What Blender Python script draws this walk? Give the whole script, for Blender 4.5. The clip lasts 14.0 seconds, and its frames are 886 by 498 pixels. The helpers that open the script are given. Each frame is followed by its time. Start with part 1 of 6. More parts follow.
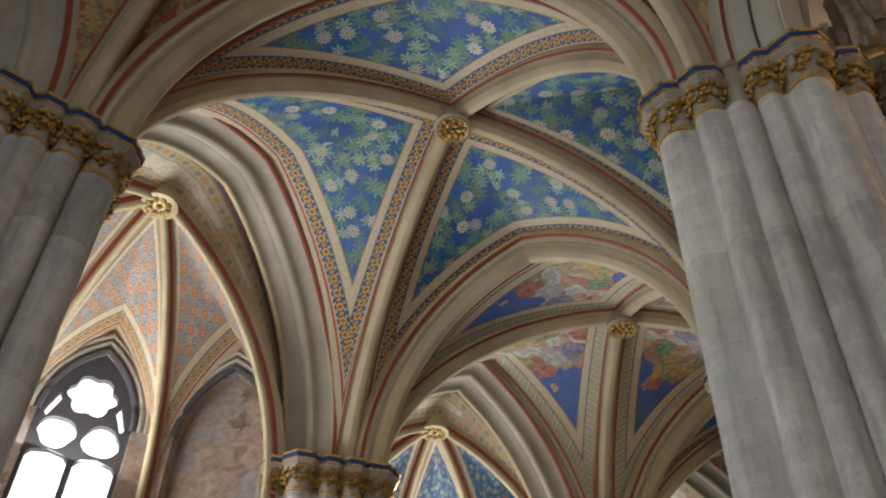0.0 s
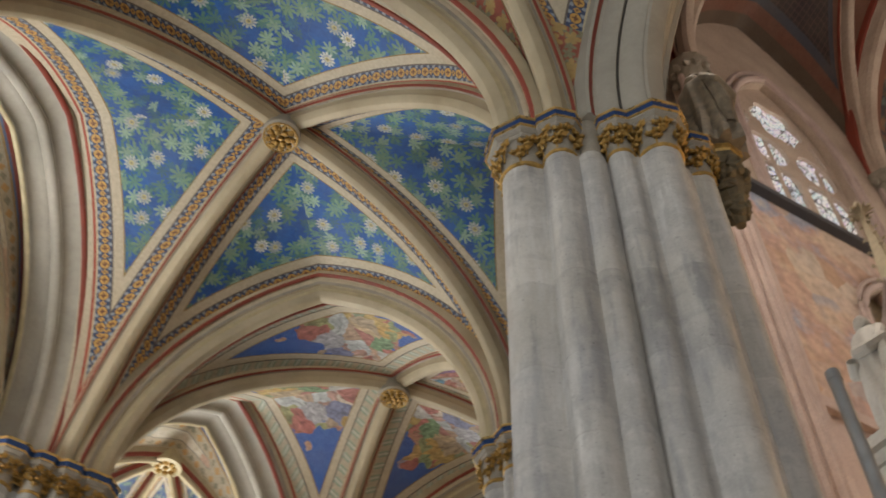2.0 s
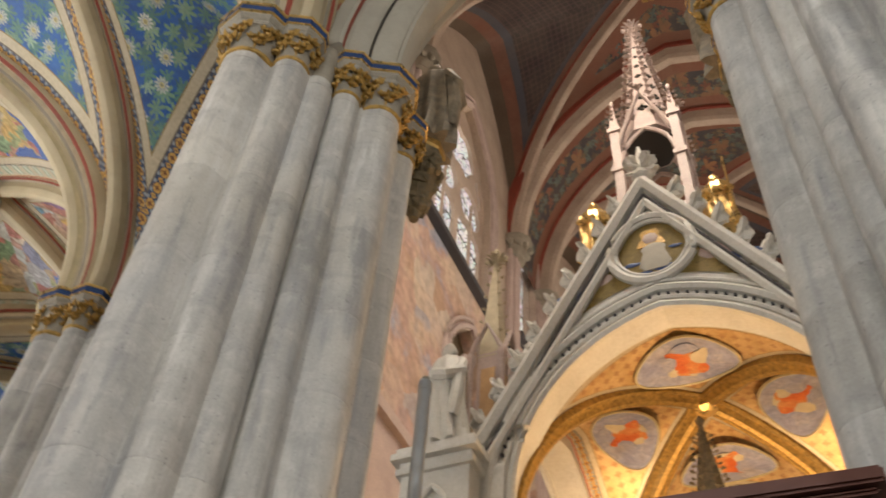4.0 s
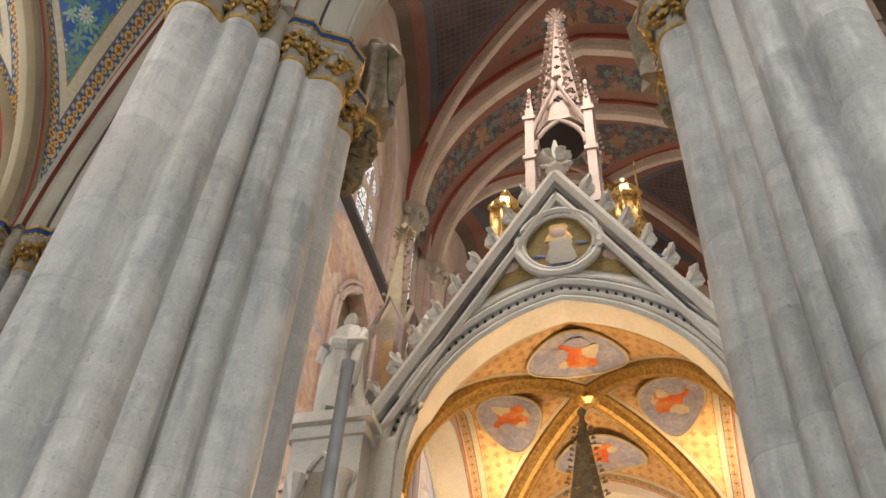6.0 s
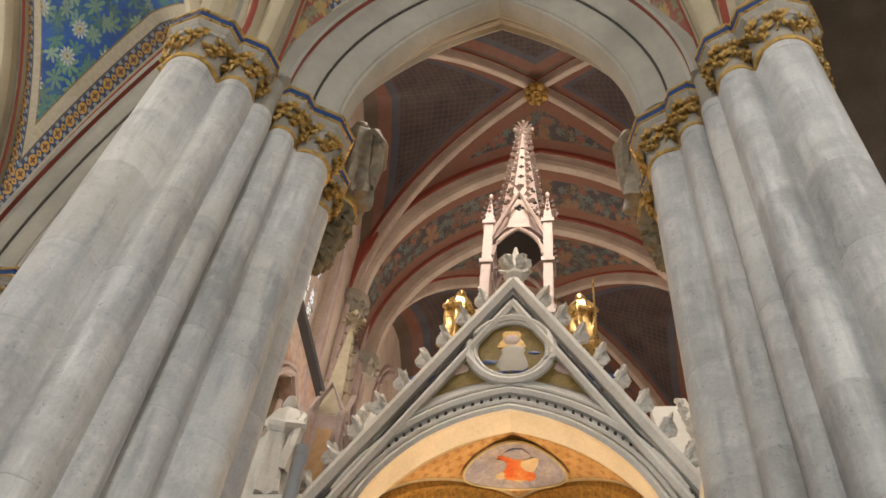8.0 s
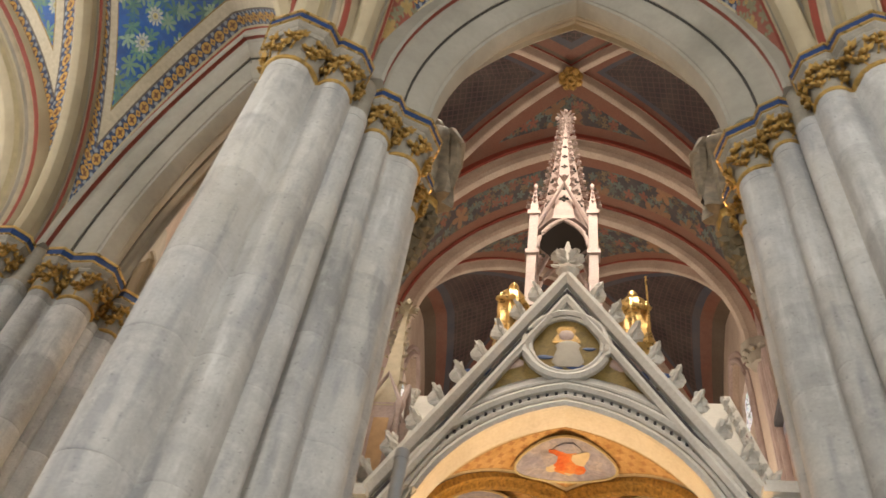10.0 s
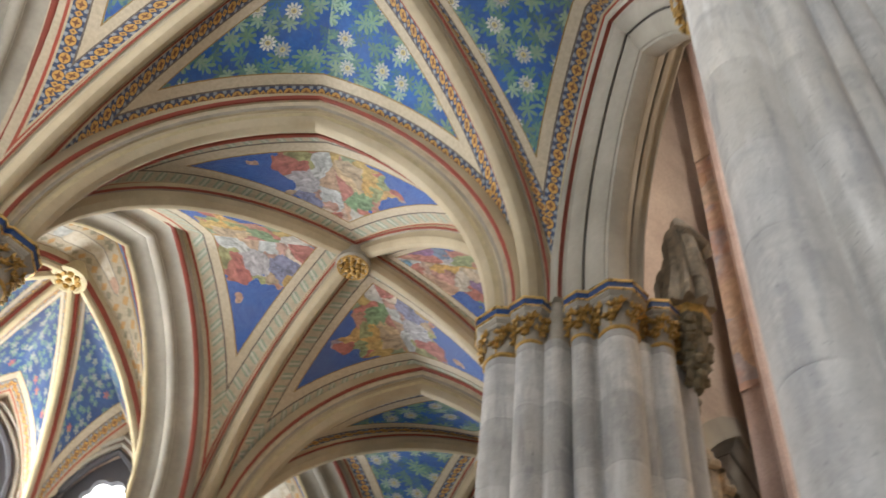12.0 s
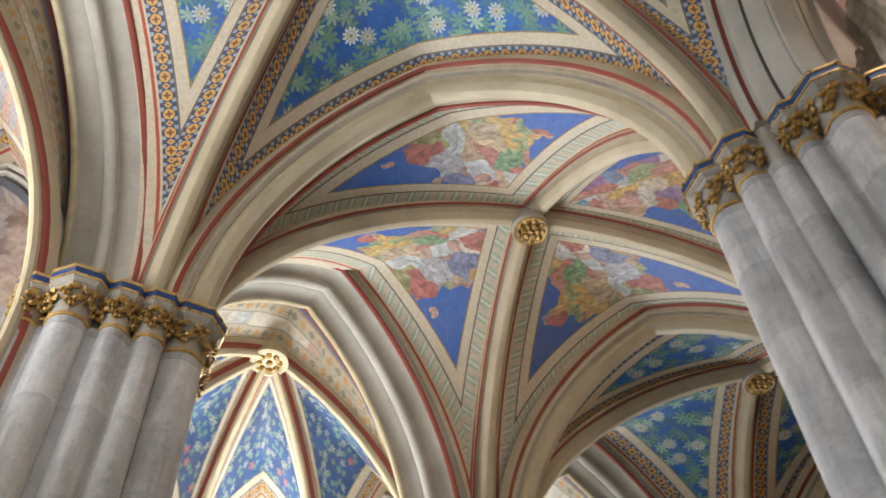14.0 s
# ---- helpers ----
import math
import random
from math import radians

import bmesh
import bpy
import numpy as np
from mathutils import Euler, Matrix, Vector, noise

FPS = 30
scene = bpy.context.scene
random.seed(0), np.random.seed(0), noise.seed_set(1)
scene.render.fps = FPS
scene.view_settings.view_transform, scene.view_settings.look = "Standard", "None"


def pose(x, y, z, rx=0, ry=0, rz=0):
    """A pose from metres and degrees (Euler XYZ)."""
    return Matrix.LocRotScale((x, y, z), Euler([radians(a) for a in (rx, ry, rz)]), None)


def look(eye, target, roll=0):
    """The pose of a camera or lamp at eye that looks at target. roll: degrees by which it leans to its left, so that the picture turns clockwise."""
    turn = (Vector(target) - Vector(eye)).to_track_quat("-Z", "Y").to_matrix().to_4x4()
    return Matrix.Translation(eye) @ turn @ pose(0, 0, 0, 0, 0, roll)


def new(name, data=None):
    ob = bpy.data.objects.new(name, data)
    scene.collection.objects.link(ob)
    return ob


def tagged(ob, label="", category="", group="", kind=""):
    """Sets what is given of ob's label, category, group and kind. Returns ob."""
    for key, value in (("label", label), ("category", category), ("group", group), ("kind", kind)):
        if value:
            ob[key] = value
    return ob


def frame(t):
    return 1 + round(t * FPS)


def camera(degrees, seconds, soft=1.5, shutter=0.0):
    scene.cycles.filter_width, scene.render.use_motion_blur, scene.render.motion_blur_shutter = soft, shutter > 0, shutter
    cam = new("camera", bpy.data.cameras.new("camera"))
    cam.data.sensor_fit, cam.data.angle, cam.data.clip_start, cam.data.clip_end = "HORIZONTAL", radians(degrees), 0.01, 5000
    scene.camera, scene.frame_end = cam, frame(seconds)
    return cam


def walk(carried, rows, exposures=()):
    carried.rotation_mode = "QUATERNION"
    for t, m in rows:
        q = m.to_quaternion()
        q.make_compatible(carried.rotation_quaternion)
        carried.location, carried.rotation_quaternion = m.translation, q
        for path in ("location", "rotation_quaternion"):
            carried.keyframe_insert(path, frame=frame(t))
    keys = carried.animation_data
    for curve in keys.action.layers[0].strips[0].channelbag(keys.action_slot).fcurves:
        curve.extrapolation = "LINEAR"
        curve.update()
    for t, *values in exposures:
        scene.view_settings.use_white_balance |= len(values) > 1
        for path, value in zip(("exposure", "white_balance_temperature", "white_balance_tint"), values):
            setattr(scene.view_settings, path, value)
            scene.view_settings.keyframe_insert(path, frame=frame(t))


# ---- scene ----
EXPOSURES = [(0.0, -0.36, 7000, 10), (2.0, -0.08, 7100, 10), (4.0, 0.3, 7450, 10), (6.5, 0.42, 7050, 10), (7.5, 0.45, 7150, 10), (10.0, 0.52, 7450, 10), (12.0, 0.44, 6800, 10), (14.0, 0.54, 6450, 10)]
cam = camera(49.8, 14.0, soft=1.6, shutter=0.5)
PATH = [
    (0, (0.628, 0.109, 1.412), (0.491, 1.164, 2.469), 2.1),
    (0.5, (0.593, 0.39, 1.383), (0.528, 1.409, 2.481), 1.1),
    (1, (0.486, 0.622, 1.36), (0.482, 1.619, 2.48), 1.9),
    (1.5, (0.382, 0.907, 1.392), (0.476, 1.868, 2.539), 1.7),
    (2, (0.421, 1.177, 1.353), (0.612, 2.094, 2.525), 2.5),
    (2.5, (0.516, 1.357, 1.388), (0.79, 2.244, 2.567), 5.6),
    (3, (0.482, 1.499, 1.474), (0.937, 2.343, 2.628), 6.5),
    (3.5, (0.387, 1.542, 1.487), (0.981, 2.308, 2.632), 6.0),
    (4, (0.301, 1.472, 1.483), (1.009, 2.161, 2.612), 5.6),
    (6.5, (-0.088, 1.745, 1.547), (0.77, 2.285, 2.651), 5.1),
    (7.5, (-0.05, 1.933, 1.61), (0.74, 2.358, 2.813), 6.9),
    (10, (-0.526, 2.438, 1.599), (0.291, 2.885, 2.774), 10.3),
    (10.5, (-0.579, 2.753, 1.63), (0.18, 3.286, 2.81), 6.5),
    (11, (-0.562, 3.041, 1.667), (0.082, 3.728, 2.835), 6.7),
    (11.5, (-0.473, 3.217, 1.652), (0.017, 4.033, 2.812), 7.4),
    (12, (-0.365, 3.668, 1.633), (0.022, 4.543, 2.789), 8.3),
    (12.5, (-0.284, 4.018, 1.642), (0.022, 4.902, 2.814), 3.3),
    (13, (-0.17, 4.33, 1.67), (0.068, 5.221, 2.853), -3.1),
    (13.5, (-0.066, 4.657, 1.667), (0.102, 5.567, 2.847), -2.3),
    (14, (-0.053, 5.031, 1.684), (0.071, 5.933, 2.877), -3.1),
]
walk(cam, [(t, look(eye, target, roll)) for t, eye, target, roll in PATH], EXPOSURES)

# ---- world, daylight ----
world = bpy.data.worlds.new("sky")
scene.world = world
world.use_nodes = True
_bg = world.node_tree.nodes["Background"]
_sky = world.node_tree.nodes.new("ShaderNodeTexSky")
_sky.sky_type = "NISHITA"
_sky.sun_disc = False
_sky.sun_elevation, _sky.sun_rotation = radians(40), radians(-70)
world.node_tree.links.new(_sky.outputs[0], _bg.inputs[0])
_bg.inputs[1].default_value = 0.1


def area_lamp(name, at, to, w, h, watts, colour=(1.0, 0.97, 0.92)):
    """An area lamp: daylight of one window opening, or added fill."""
    d = bpy.data.lights.new(name, "AREA")
    d.shape, d.size, d.size_y, d.energy, d.color = "RECTANGLE", w, h, watts, colour
    ob = new(name, d)
    ob.matrix_world = look(at, to)
    return ob


# lamps at the chapel windows of the ambulatory, with added fill among them
COOL = (0.94, 0.97, 1.0)
area_lamp("chapel_daylight", (-5.3, 9.7, 7.6), (-3.8, 7.9, 9.9), 1.2, 3.4, 270, COOL)
# added fill in the same chapel, this side has no window
area_lamp("chapel_daylight", (-6.1, 7.6, 6.4), (-3.8, 7.8, 9.9), 1.4, 3.4, 170, COOL)
area_lamp("chapel_daylight", (-1.5, 15.6, 7.6), (-0.6, 13.0, 9.6), 1.2, 3.4, 360, COOL)
area_lamp("chapel_daylight", (3.2, 19.2, 7.0), (4.4, 14.5, 8.6), 1.5, 3.4, 210, COOL)
# added fill on the piers from the side, no window is built there
area_lamp("chapel_daylight", (-6.3, 1.8, 5.2), (3.8, 2.2, 4.8), 1.8, 4.0, 115, (0.88, 0.94, 1.0)).data.spread = radians(100)
# added fill from behind the camera, no window is built there
area_lamp("chapel_daylight", (-0.8, -4.9, 4.6), (2.4, 5.2, 5.4), 4.0, 5.0, 320, COOL)
# tall windows of the choir
for _ax, _la, _z, _w in ((3.45, 5.9, 20.4, 340), (3.45, -5.9, 20.4, 340), (12.75, 5.9, 20.8, 190), (12.75, -5.9, 20.8, 190)):
    _p = (9.23 + 0.961 * _ax - 0.276 * _la, 5.33 + 0.276 * _ax + 0.961 * _la, _z)
    area_lamp("choir_daylight", _p, (9.23 + 0.961 * _ax, 5.33 + 0.276 * _ax, _z), 2.9, 5.0, _w, (1.0, 0.91, 0.82))
# added fill on the canopy front, its apse window is made up too
area_lamp("apse_daylight", (4.0, 3.83, 17.9), (9.23, 5.33, 10.4), 1.9, 4.4, 850, (1.0, 0.93, 0.85))
# added fill at the far end of the nave, the wall there is closed
area_lamp("nave_daylight", (24.5, 9.5, 14.0), (8.0, 4.9, 13.0), 6.0, 8.0, 1150, (1.0, 0.9, 0.8))
# warm lamps hidden on the tie beam inside the ciborium
for _lx in (-0.9, 0.9):
    _d = bpy.data.lights.new("ciborium_lamp", "POINT")
    _d.energy, _d.color, _d.shadow_soft_size = 285, (1.0, 0.66, 0.36), 0.15
    new("ciborium_lamp", _d).location = (9.23 + 0.276 * _lx - 0.05, 5.33 - 0.961 * _lx - 0.01, 5.4)


# ---- materials ----
class Nodes:
    """A short way to write node trees."""

    def __init__(self, name):
        self.mat = bpy.data.materials.new(name)
        self.mat.use_nodes = True
        self.t = self.mat.node_tree
        self.p = self.t.nodes["Principled BSDF"]

    def put(self, socket, v):
        if isinstance(v, bpy.types.NodeSocket):
            self.t.links.new(v, socket)
        elif isinstance(v, (tuple, list)) and len(v) == 3 and socket.type == "RGBA":
            socket.default_value = (*v, 1)
        else:
            socket.default_value = v

    def node(self, kind, **ins):
        n = self.t.nodes.new(kind)
        for k, v in ins.items():
            self.put(n.inputs[k.replace("_", " ")], v)
        return n

    def m(self, op, a, b=0.0, c=0.0):
        n = self.t.nodes.new("ShaderNodeMath")
        n.operation = op
        for i, v in enumerate((a, b, c)):
            self.put(n.inputs[i], v)
        return n.outputs[0]

    def mix(self, f, a, b, blend="MIX"):
        n = self.t.nodes.new("ShaderNodeMix")
        n.data_type, n.blend_type = "RGBA", blend
        self.put(n.inputs[0], f), self.put(n.inputs[6], a), self.put(n.inputs[7], b)
        return n.outputs[2]

    def uv(self, name):
        n = self.t.nodes.new("ShaderNodeUVMap")
        n.uv_map = name
        s = self.t.nodes.new("ShaderNodeSeparateXYZ")
        self.t.links.new(n.outputs[0], s.inputs[0])
        return n.outputs[0], s.outputs[0], s.outputs[1]

    def obj(self):
        return self.t.nodes.new("ShaderNodeTexCoord").outputs["Object"]

    def world_at(self):
        return self.t.nodes.new("ShaderNodeNewGeometry").outputs["Position"]

    def noise(self, vec, scale, detail=4.0, rough=0.55, col=False):
        n = self.node("ShaderNodeTexNoise", Vector=vec, Scale=scale, Detail=detail, Roughness=rough)
        return n.outputs["Color" if col else "Fac"]

    def ramp(self, f, *stops):
        n = self.t.nodes.new("ShaderNodeValToRGB")
        self.put(n.inputs[0], f)
        e = n.color_ramp.elements
        while len(e) < len(stops):
            e.new(0.5)
        for q, (at, c) in zip(e, stops):
            q.position = at
            q.color = (*c, 1) if isinstance(c, tuple) else (c, c, c, 1)
        return n.outputs[0]

    def band(self, v, lo, hi):
        return self.m("MULTIPLY", self.m("GREATER_THAN", v, lo), self.m("LESS_THAN", v, hi))

    def bump(self, h, strength=0.3, dist=0.01):
        b = self.node("ShaderNodeBump", Strength=strength, Distance=dist, Height=h)
        self.t.links.new(b.outputs[0], self.p.inputs["Normal"])

    def done(self, colour, rough=0.7, metal=0.0):
        self.put(self.p.inputs["Base Color"], colour)
        self.put(self.p.inputs["Roughness"], rough)
        self.put(self.p.inputs["Metallic"], metal)
        return self.mat

    def star(self, vec, cell, jitter, lobes, size, depth, keep, spin=True):
        """A scatter of painted star shapes: mask, distance from the middle, random value."""
        sc = self.t.nodes.new("ShaderNodeVectorMath")
        sc.operation = "SCALE"
        self.put(sc.inputs[0], vec)
        sc.inputs["Scale"].default_value = 1 / cell
        v = self.t.nodes.new("ShaderNodeTexVoronoi")
        v.voronoi_dimensions = "2D"
        self.put(v.inputs["Vector"], sc.outputs[0])
        v.inputs["Scale"].default_value, v.inputs["Randomness"].default_value = 1.0, jitter
        d = self.t.nodes.new("ShaderNodeVectorMath")
        d.operation = "SUBTRACT"
        self.t.links.new(sc.outputs[0], d.inputs[0]), self.t.links.new(v.outputs["Position"], d.inputs[1])
        x = self.t.nodes.new("ShaderNodeSeparateXYZ")
        self.t.links.new(d.outputs[0], x.inputs[0])
        rnd = self.t.nodes.new("ShaderNodeSeparateColor")
        self.t.links.new(v.outputs["Color"], rnd.inputs[0])
        ang = self.m("ARCTAN2", x.outputs[1], x.outputs[0])
        if spin:
            ang = self.m("ADD", ang, self.m("MULTIPLY", rnd.outputs[0], 6.28))
        pet = self.m("ABSOLUTE", self.m("COSINE", self.m("MULTIPLY", ang, lobes / 2)))
        lim = self.m("MULTIPLY", self.m("ADD", self.m("MULTIPLY", pet, depth), 1 - depth), size)
        r = v.outputs["Distance"]
        mask = self.m("MULTIPLY", self.m("LESS_THAN", r, lim), self.m("GREATER_THAN", rnd.outputs[1], 1 - keep))
        return mask, r, rnd.outputs[2]


def stone(name, c1, c2, scale=1.5, rough=0.75, vein=0.0, vary=0.12, bump=0.25, spots=0.0, grain=0.2):
    n = Nodes(name)
    g = n.obj() if vein == 0 else n.world_at()
    a = n.noise(g, scale, 6)
    col = n.ramp(a, (0.3, c1), (0.7, c2))
    fine = n.noise(g, scale * 14, 3)
    col = n.mix(grain, col, n.ramp(fine, (0.3, 0.25), (0.7, 0.85)), "OVERLAY")
    if vein:
        w = n.node("ShaderNodeTexWave", Vector=g, Scale=0.7, Distortion=11.0, Detail=5.0)
        col = n.mix(n.m("MULTIPLY", n.ramp(w.outputs[1], (0.42, 0.0), (0.5, 1.0), (0.58, 0.0)), vein), col, (0.36, 0.355, 0.35))
        big = n.noise(g, 0.55, 3)
        col = n.mix(n.ramp(big, (0.4, 0.0), (0.62, 0.6)), col, (0.58, 0.54, 0.47))
        mp = n.t.nodes.new("ShaderNodeMapping")
        n.put(mp.inputs["Vector"], g)
        mp.inputs["Scale"].default_value = (3.0, 3.0, 0.55)
        col = n.mix(n.ramp(n.noise(mp.outputs[0], 1.0, 2), (0.42, 0.0), (0.62, 0.55)), col, (0.36, 0.358, 0.352))
        col = n.mix(n.ramp(n.noise(mp.outputs[0], 1.7, 2), (0.52, 0.0), (0.66, 0.55)), col, (0.64, 0.62, 0.58))
        streak = n.t.nodes.new("ShaderNodeMapping")
        n.put(streak.inputs["Vector"], g)
        streak.inputs["Scale"].default_value = (7.0, 7.0, 0.9)
        cloud = n.noise(streak.outputs[0], 1.0, 5, 0.6)
        col = n.mix(n.ramp(cloud, (0.54, 0.0), (0.66, 0.7)), col, (0.7, 0.69, 0.67))
        col = n.mix(n.ramp(cloud, (0.34, 0.75), (0.46, 0.0)), col, (0.28, 0.28, 0.288))
        level = n.t.nodes.new("ShaderNodeMapping")
        n.put(level.inputs["Vector"], g)
        level.inputs["Scale"].default_value = (1.6, 1.6, 5.0)
        col = n.mix(n.ramp(n.noise(level.outputs[0], 1.0, 4), (0.55, 0.0), (0.68, 0.45)), col, (0.32, 0.315, 0.315))
        cool = n.noise(g, 0.8, 3)
        col = n.mix(n.ramp(cool, (0.45, 0.0), (0.65, 0.3)), col, (0.51, 0.525, 0.56))
        st = n.noise(g, 3.2, 5)
        col = n.mix(n.ramp(st, (0.5, 0.0), (0.7, 0.45)), col, (0.32, 0.305, 0.28))
        pale = n.noise(g, 7.5, 5, 0.65)
        col = n.mix(n.ramp(pale, (0.52, 0.0), (0.68, 0.4)), col, (0.66, 0.64, 0.61))
    if spots:
        grit = n.noise(g, 55, 3, 0.7)
        col = n.mix(0.14, col, n.ramp(grit, (0.35, 0.28), (0.65, 0.72)), "OVERLAY")
        sp = n.noise(g, 38, 2)
        col = n.mix(n.m("MULTIPLY", n.ramp(sp, (0.66, 0.0), (0.72, 1.0)), spots), col, (0.12, 0.12, 0.13))
    rnd = n.t.nodes.new("ShaderNodeObjectInfo").outputs["Random"]
    col = n.mix(1.0, col, n.ramp(rnd, (0.0, 1 - vary), (1.0, 1.0)), "MULTIPLY")
    n.bump(n.m("ADD", n.m("MULTIPLY", a, 0.6), n.m("MULTIPLY", fine, 0.4)), bump, 0.012)
    return n.done(col, n.ramp(fine, (0.3, rough - 0.12), (0.7, min(rough + 0.1, 1.0))))


def plain(name, c, rough=0.6, metal=0.0, vary=0.25, scale=9.0, bump=0.2):
    n = Nodes(name)
    g = n.obj()
    a = n.noise(g, scale, 5)
    col = n.mix(1.0, c, n.ramp(a, (0.3, 1 - vary), (0.7, 1.0)), "MULTIPLY")
    n.bump(a, bump, 0.006)
    return n.done(col, n.ramp(a, (0.3, max(rough - 0.1, 0.05)), (0.7, min(rough + 0.12, 1.0))), metal)


def web_paint(name, kind):
    """Painted vault cell: borders run along its edges, the field lies between them."""
    n = Nodes(name)
    _, u, v = n.uv("edge")
    _, sa, sd = n.uv("run")
    field, fx, fy = n.uv("field")
    d = n.m("MINIMUM", u, v)
    s = n.mix(n.m("LESS_THAN", u, v), sd, sa)
    g = n.world_at()
    grime = n.noise(g, 1.3, 5)
    fine = n.noise(g, 22, 3)
    cream = n.ramp(grime, (0.3, (0.46, 0.39, 0.28)), (0.7, (0.58, 0.51, 0.39)))
    if kind in ("flower", "dim"):
        blue = n.ramp(n.noise(field, 2.2, 4), (0.3, (0.006, 0.068, 0.26)), (0.7, (0.014, 0.12, 0.42)))
        col = blue
        vine = n.node("ShaderNodeTexWave", Vector=field, Scale=0.9, Distortion=9.0, Detail=2.0)
        col = n.mix(n.m("MULTIPLY", n.ramp(vine.outputs[1], (0.485, 0.0), (0.5, 1.0), (0.515, 0.0)), 0.8), col, (0.12, 0.2, 0.16))
        for cell, k, size, gcol in ((0.16, 0.45, 0.56, (0.03, 0.11, 0.15)), (0.2, 0.6, 0.6, (0.07, 0.17, 0.13)), (0.24, 0.5, 0.55, (0.12, 0.22, 0.14)), (0.19, 0.35, 0.55, (0.2, 0.3, 0.22))):
            mk, r, rn = n.star(field, cell, 1.0, 7, size, 0.9, k)
            col = n.mix(n.m("MULTIPLY", mk, 0.9), col, n.mix(rn, gcol, tuple(c * 1.5 for c in gcol)))
        mk, r, rn = n.star(field, 0.42, 0.7, 11, 0.24, 0.5, 0.75)
        petal = n.mix(rn, (0.32, 0.36, 0.35), (0.6, 0.61, 0.57))
        col = n.mix(mk, col, n.mix(n.band(r, 0.1, 0.125), petal, (0.25, 0.28, 0.3)))
        core = n.m("MULTIPLY", mk, n.m("LESS_THAN", r, 0.075))
        col = n.mix(core, col, (0.5, 0.42, 0.2))
        col = n.mix(n.m("MULTIPLY", mk, n.m("LESS_THAN", r, 0.035)), col, (0.2, 0.2, 0.14))
    elif kind == "figure":
        dots = n.node("ShaderNodeTexBrick", Vector=field, Color1=(0.02, 0.07, 0.3), Color2=(0.03, 0.1, 0.36), Mortar=(0.12, 0.24, 0.5), Scale=9.0)
        dots.inputs["Mortar Size"].default_value = 0.018
        col = dots.outputs[0]
        wv = n.node("ShaderNodeMix")
        wv.data_type = "VECTOR"
        n.put(wv.inputs[0], 0.32), n.put(wv.inputs[4], field), n.put(wv.inputs[5], n.noise(field, 2.6, 3, col=True))
        vr = n.node("ShaderNodeTexVoronoi", Vector=wv.outputs[1], Scale=4.6)
        sp = n.t.nodes.new("ShaderNodeSeparateColor")
        n.put(sp.inputs[0], vr.outputs["Color"])
        hue = n.ramp(sp.outputs[0], (0.0, (0.55, 0.48, 0.4)), (0.16, (0.42, 0.13, 0.12)), (0.3, (0.5, 0.34, 0.25)), (0.45, (0.15, 0.32, 0.2)),
                     (0.6, (0.58, 0.36, 0.12)), (0.74, (0.5, 0.54, 0.56)), (0.88, (0.28, 0.15, 0.3)), (1.0, (0.14, 0.32, 0.45)))
        fold = n.noise(wv.outputs[1], 17, 3)
        hue = n.mix(1.0, hue, (0.8, 0.78, 0.76), "MULTIPLY")
        hue = n.mix(0.7, hue, n.ramp(fold, (0.3, 0.2), (0.7, 0.9)), "OVERLAY")
        _, hx, hy = n.uv("place")
        reach = n.m("ADD", n.m("MULTIPLY", n.m("ABSOLUTE", hx), 1.9), n.m("MULTIPLY", n.m("ABSOLUTE", n.m("SUBTRACT", hy, 0.45)), 0.5))
        mk = n.m("LESS_THAN", n.m("ADD", reach, n.m("MULTIPLY", n.noise(field, 2.4, 2), 0.7)), 0.74)
        col = n.mix(mk, col, hue)
    elif kind == "choir":
        ch = n.node("ShaderNodeTexBrick", Vector=field, Color1=(0.025, 0.017, 0.02), Color2=(0.034, 0.019, 0.02), Mortar=(0.075, 0.04, 0.04), Scale=2.6)
        ch.offset = 0.0
        ch.inputs["Mortar Size"].default_value, ch.inputs["Brick Width"].default_value, ch.inputs["Row Height"].default_value = 0.05, 0.5, 0.5
        col = ch.outputs[0]
    elif kind == "foliage":
        col = (0.045, 0.042, 0.05)
        for cell, k, gcol in ((0.26, 0.75, (0.11, 0.08, 0.045)), (0.34, 0.65, (0.07, 0.1, 0.095)), (0.4, 0.4, (0.16, 0.055, 0.035)), (0.8, 0.35, (0.2, 0.1, 0.05))):
            mk, r, rn = n.star(field, cell, 1.0, 5, 0.5, 0.75, k)
            col = n.mix(n.m("MULTIPLY", mk, 0.85), col, n.mix(rn, gcol, tuple(c * 1.7 for c in gcol)))
    elif kind == "chapel":
        half_step = n.t.nodes.new("ShaderNodeVectorMath")
        n.put(half_step.inputs[0], field)
        half_step.inputs[1].default_value = (0.09, 0.09, 0.5)
        ch = n.node("ShaderNodeTexChecker", Vector=half_step.outputs[0], Color1=(0.45, 0.15, 0.05), Color2=(0.17, 0.19, 0.27), Scale=1 / 0.18)
        mk, r, rn = n.star(field, 0.18, 0.0, 8, 0.43, 0.32, 1.0, False)
        col = n.mix(mk, n.ramp(n.noise(field, 4, 3), (0.3, (0.25, 0.23, 0.22)), (0.7, (0.36, 0.32, 0.27))), ch.outputs[0])
        col = n.mix(n.band(r, 0.13, 0.2), col, (0.5, 0.42, 0.34))
        col = n.mix(n.m("LESS_THAN", r, 0.07), col, (0.3, 0.16, 0.1))
    elif kind == "chapel_blue":
        col = n.ramp(n.noise(field, 2.0, 4), (0.3, (0.015, 0.05, 0.15)), (0.7, (0.03, 0.09, 0.22)))
        for cell, k, gcol in ((0.12, 0.75, (0.14, 0.24, 0.17)), (0.15, 0.5, (0.27, 0.29, 0.25)), (0.3, 0.35, (0.42, 0.12, 0.1))):
            mk, r, rn = n.star(field, cell, 0.95, 5, 0.4 if cell < 0.2 else 0.2, 0.7, k)
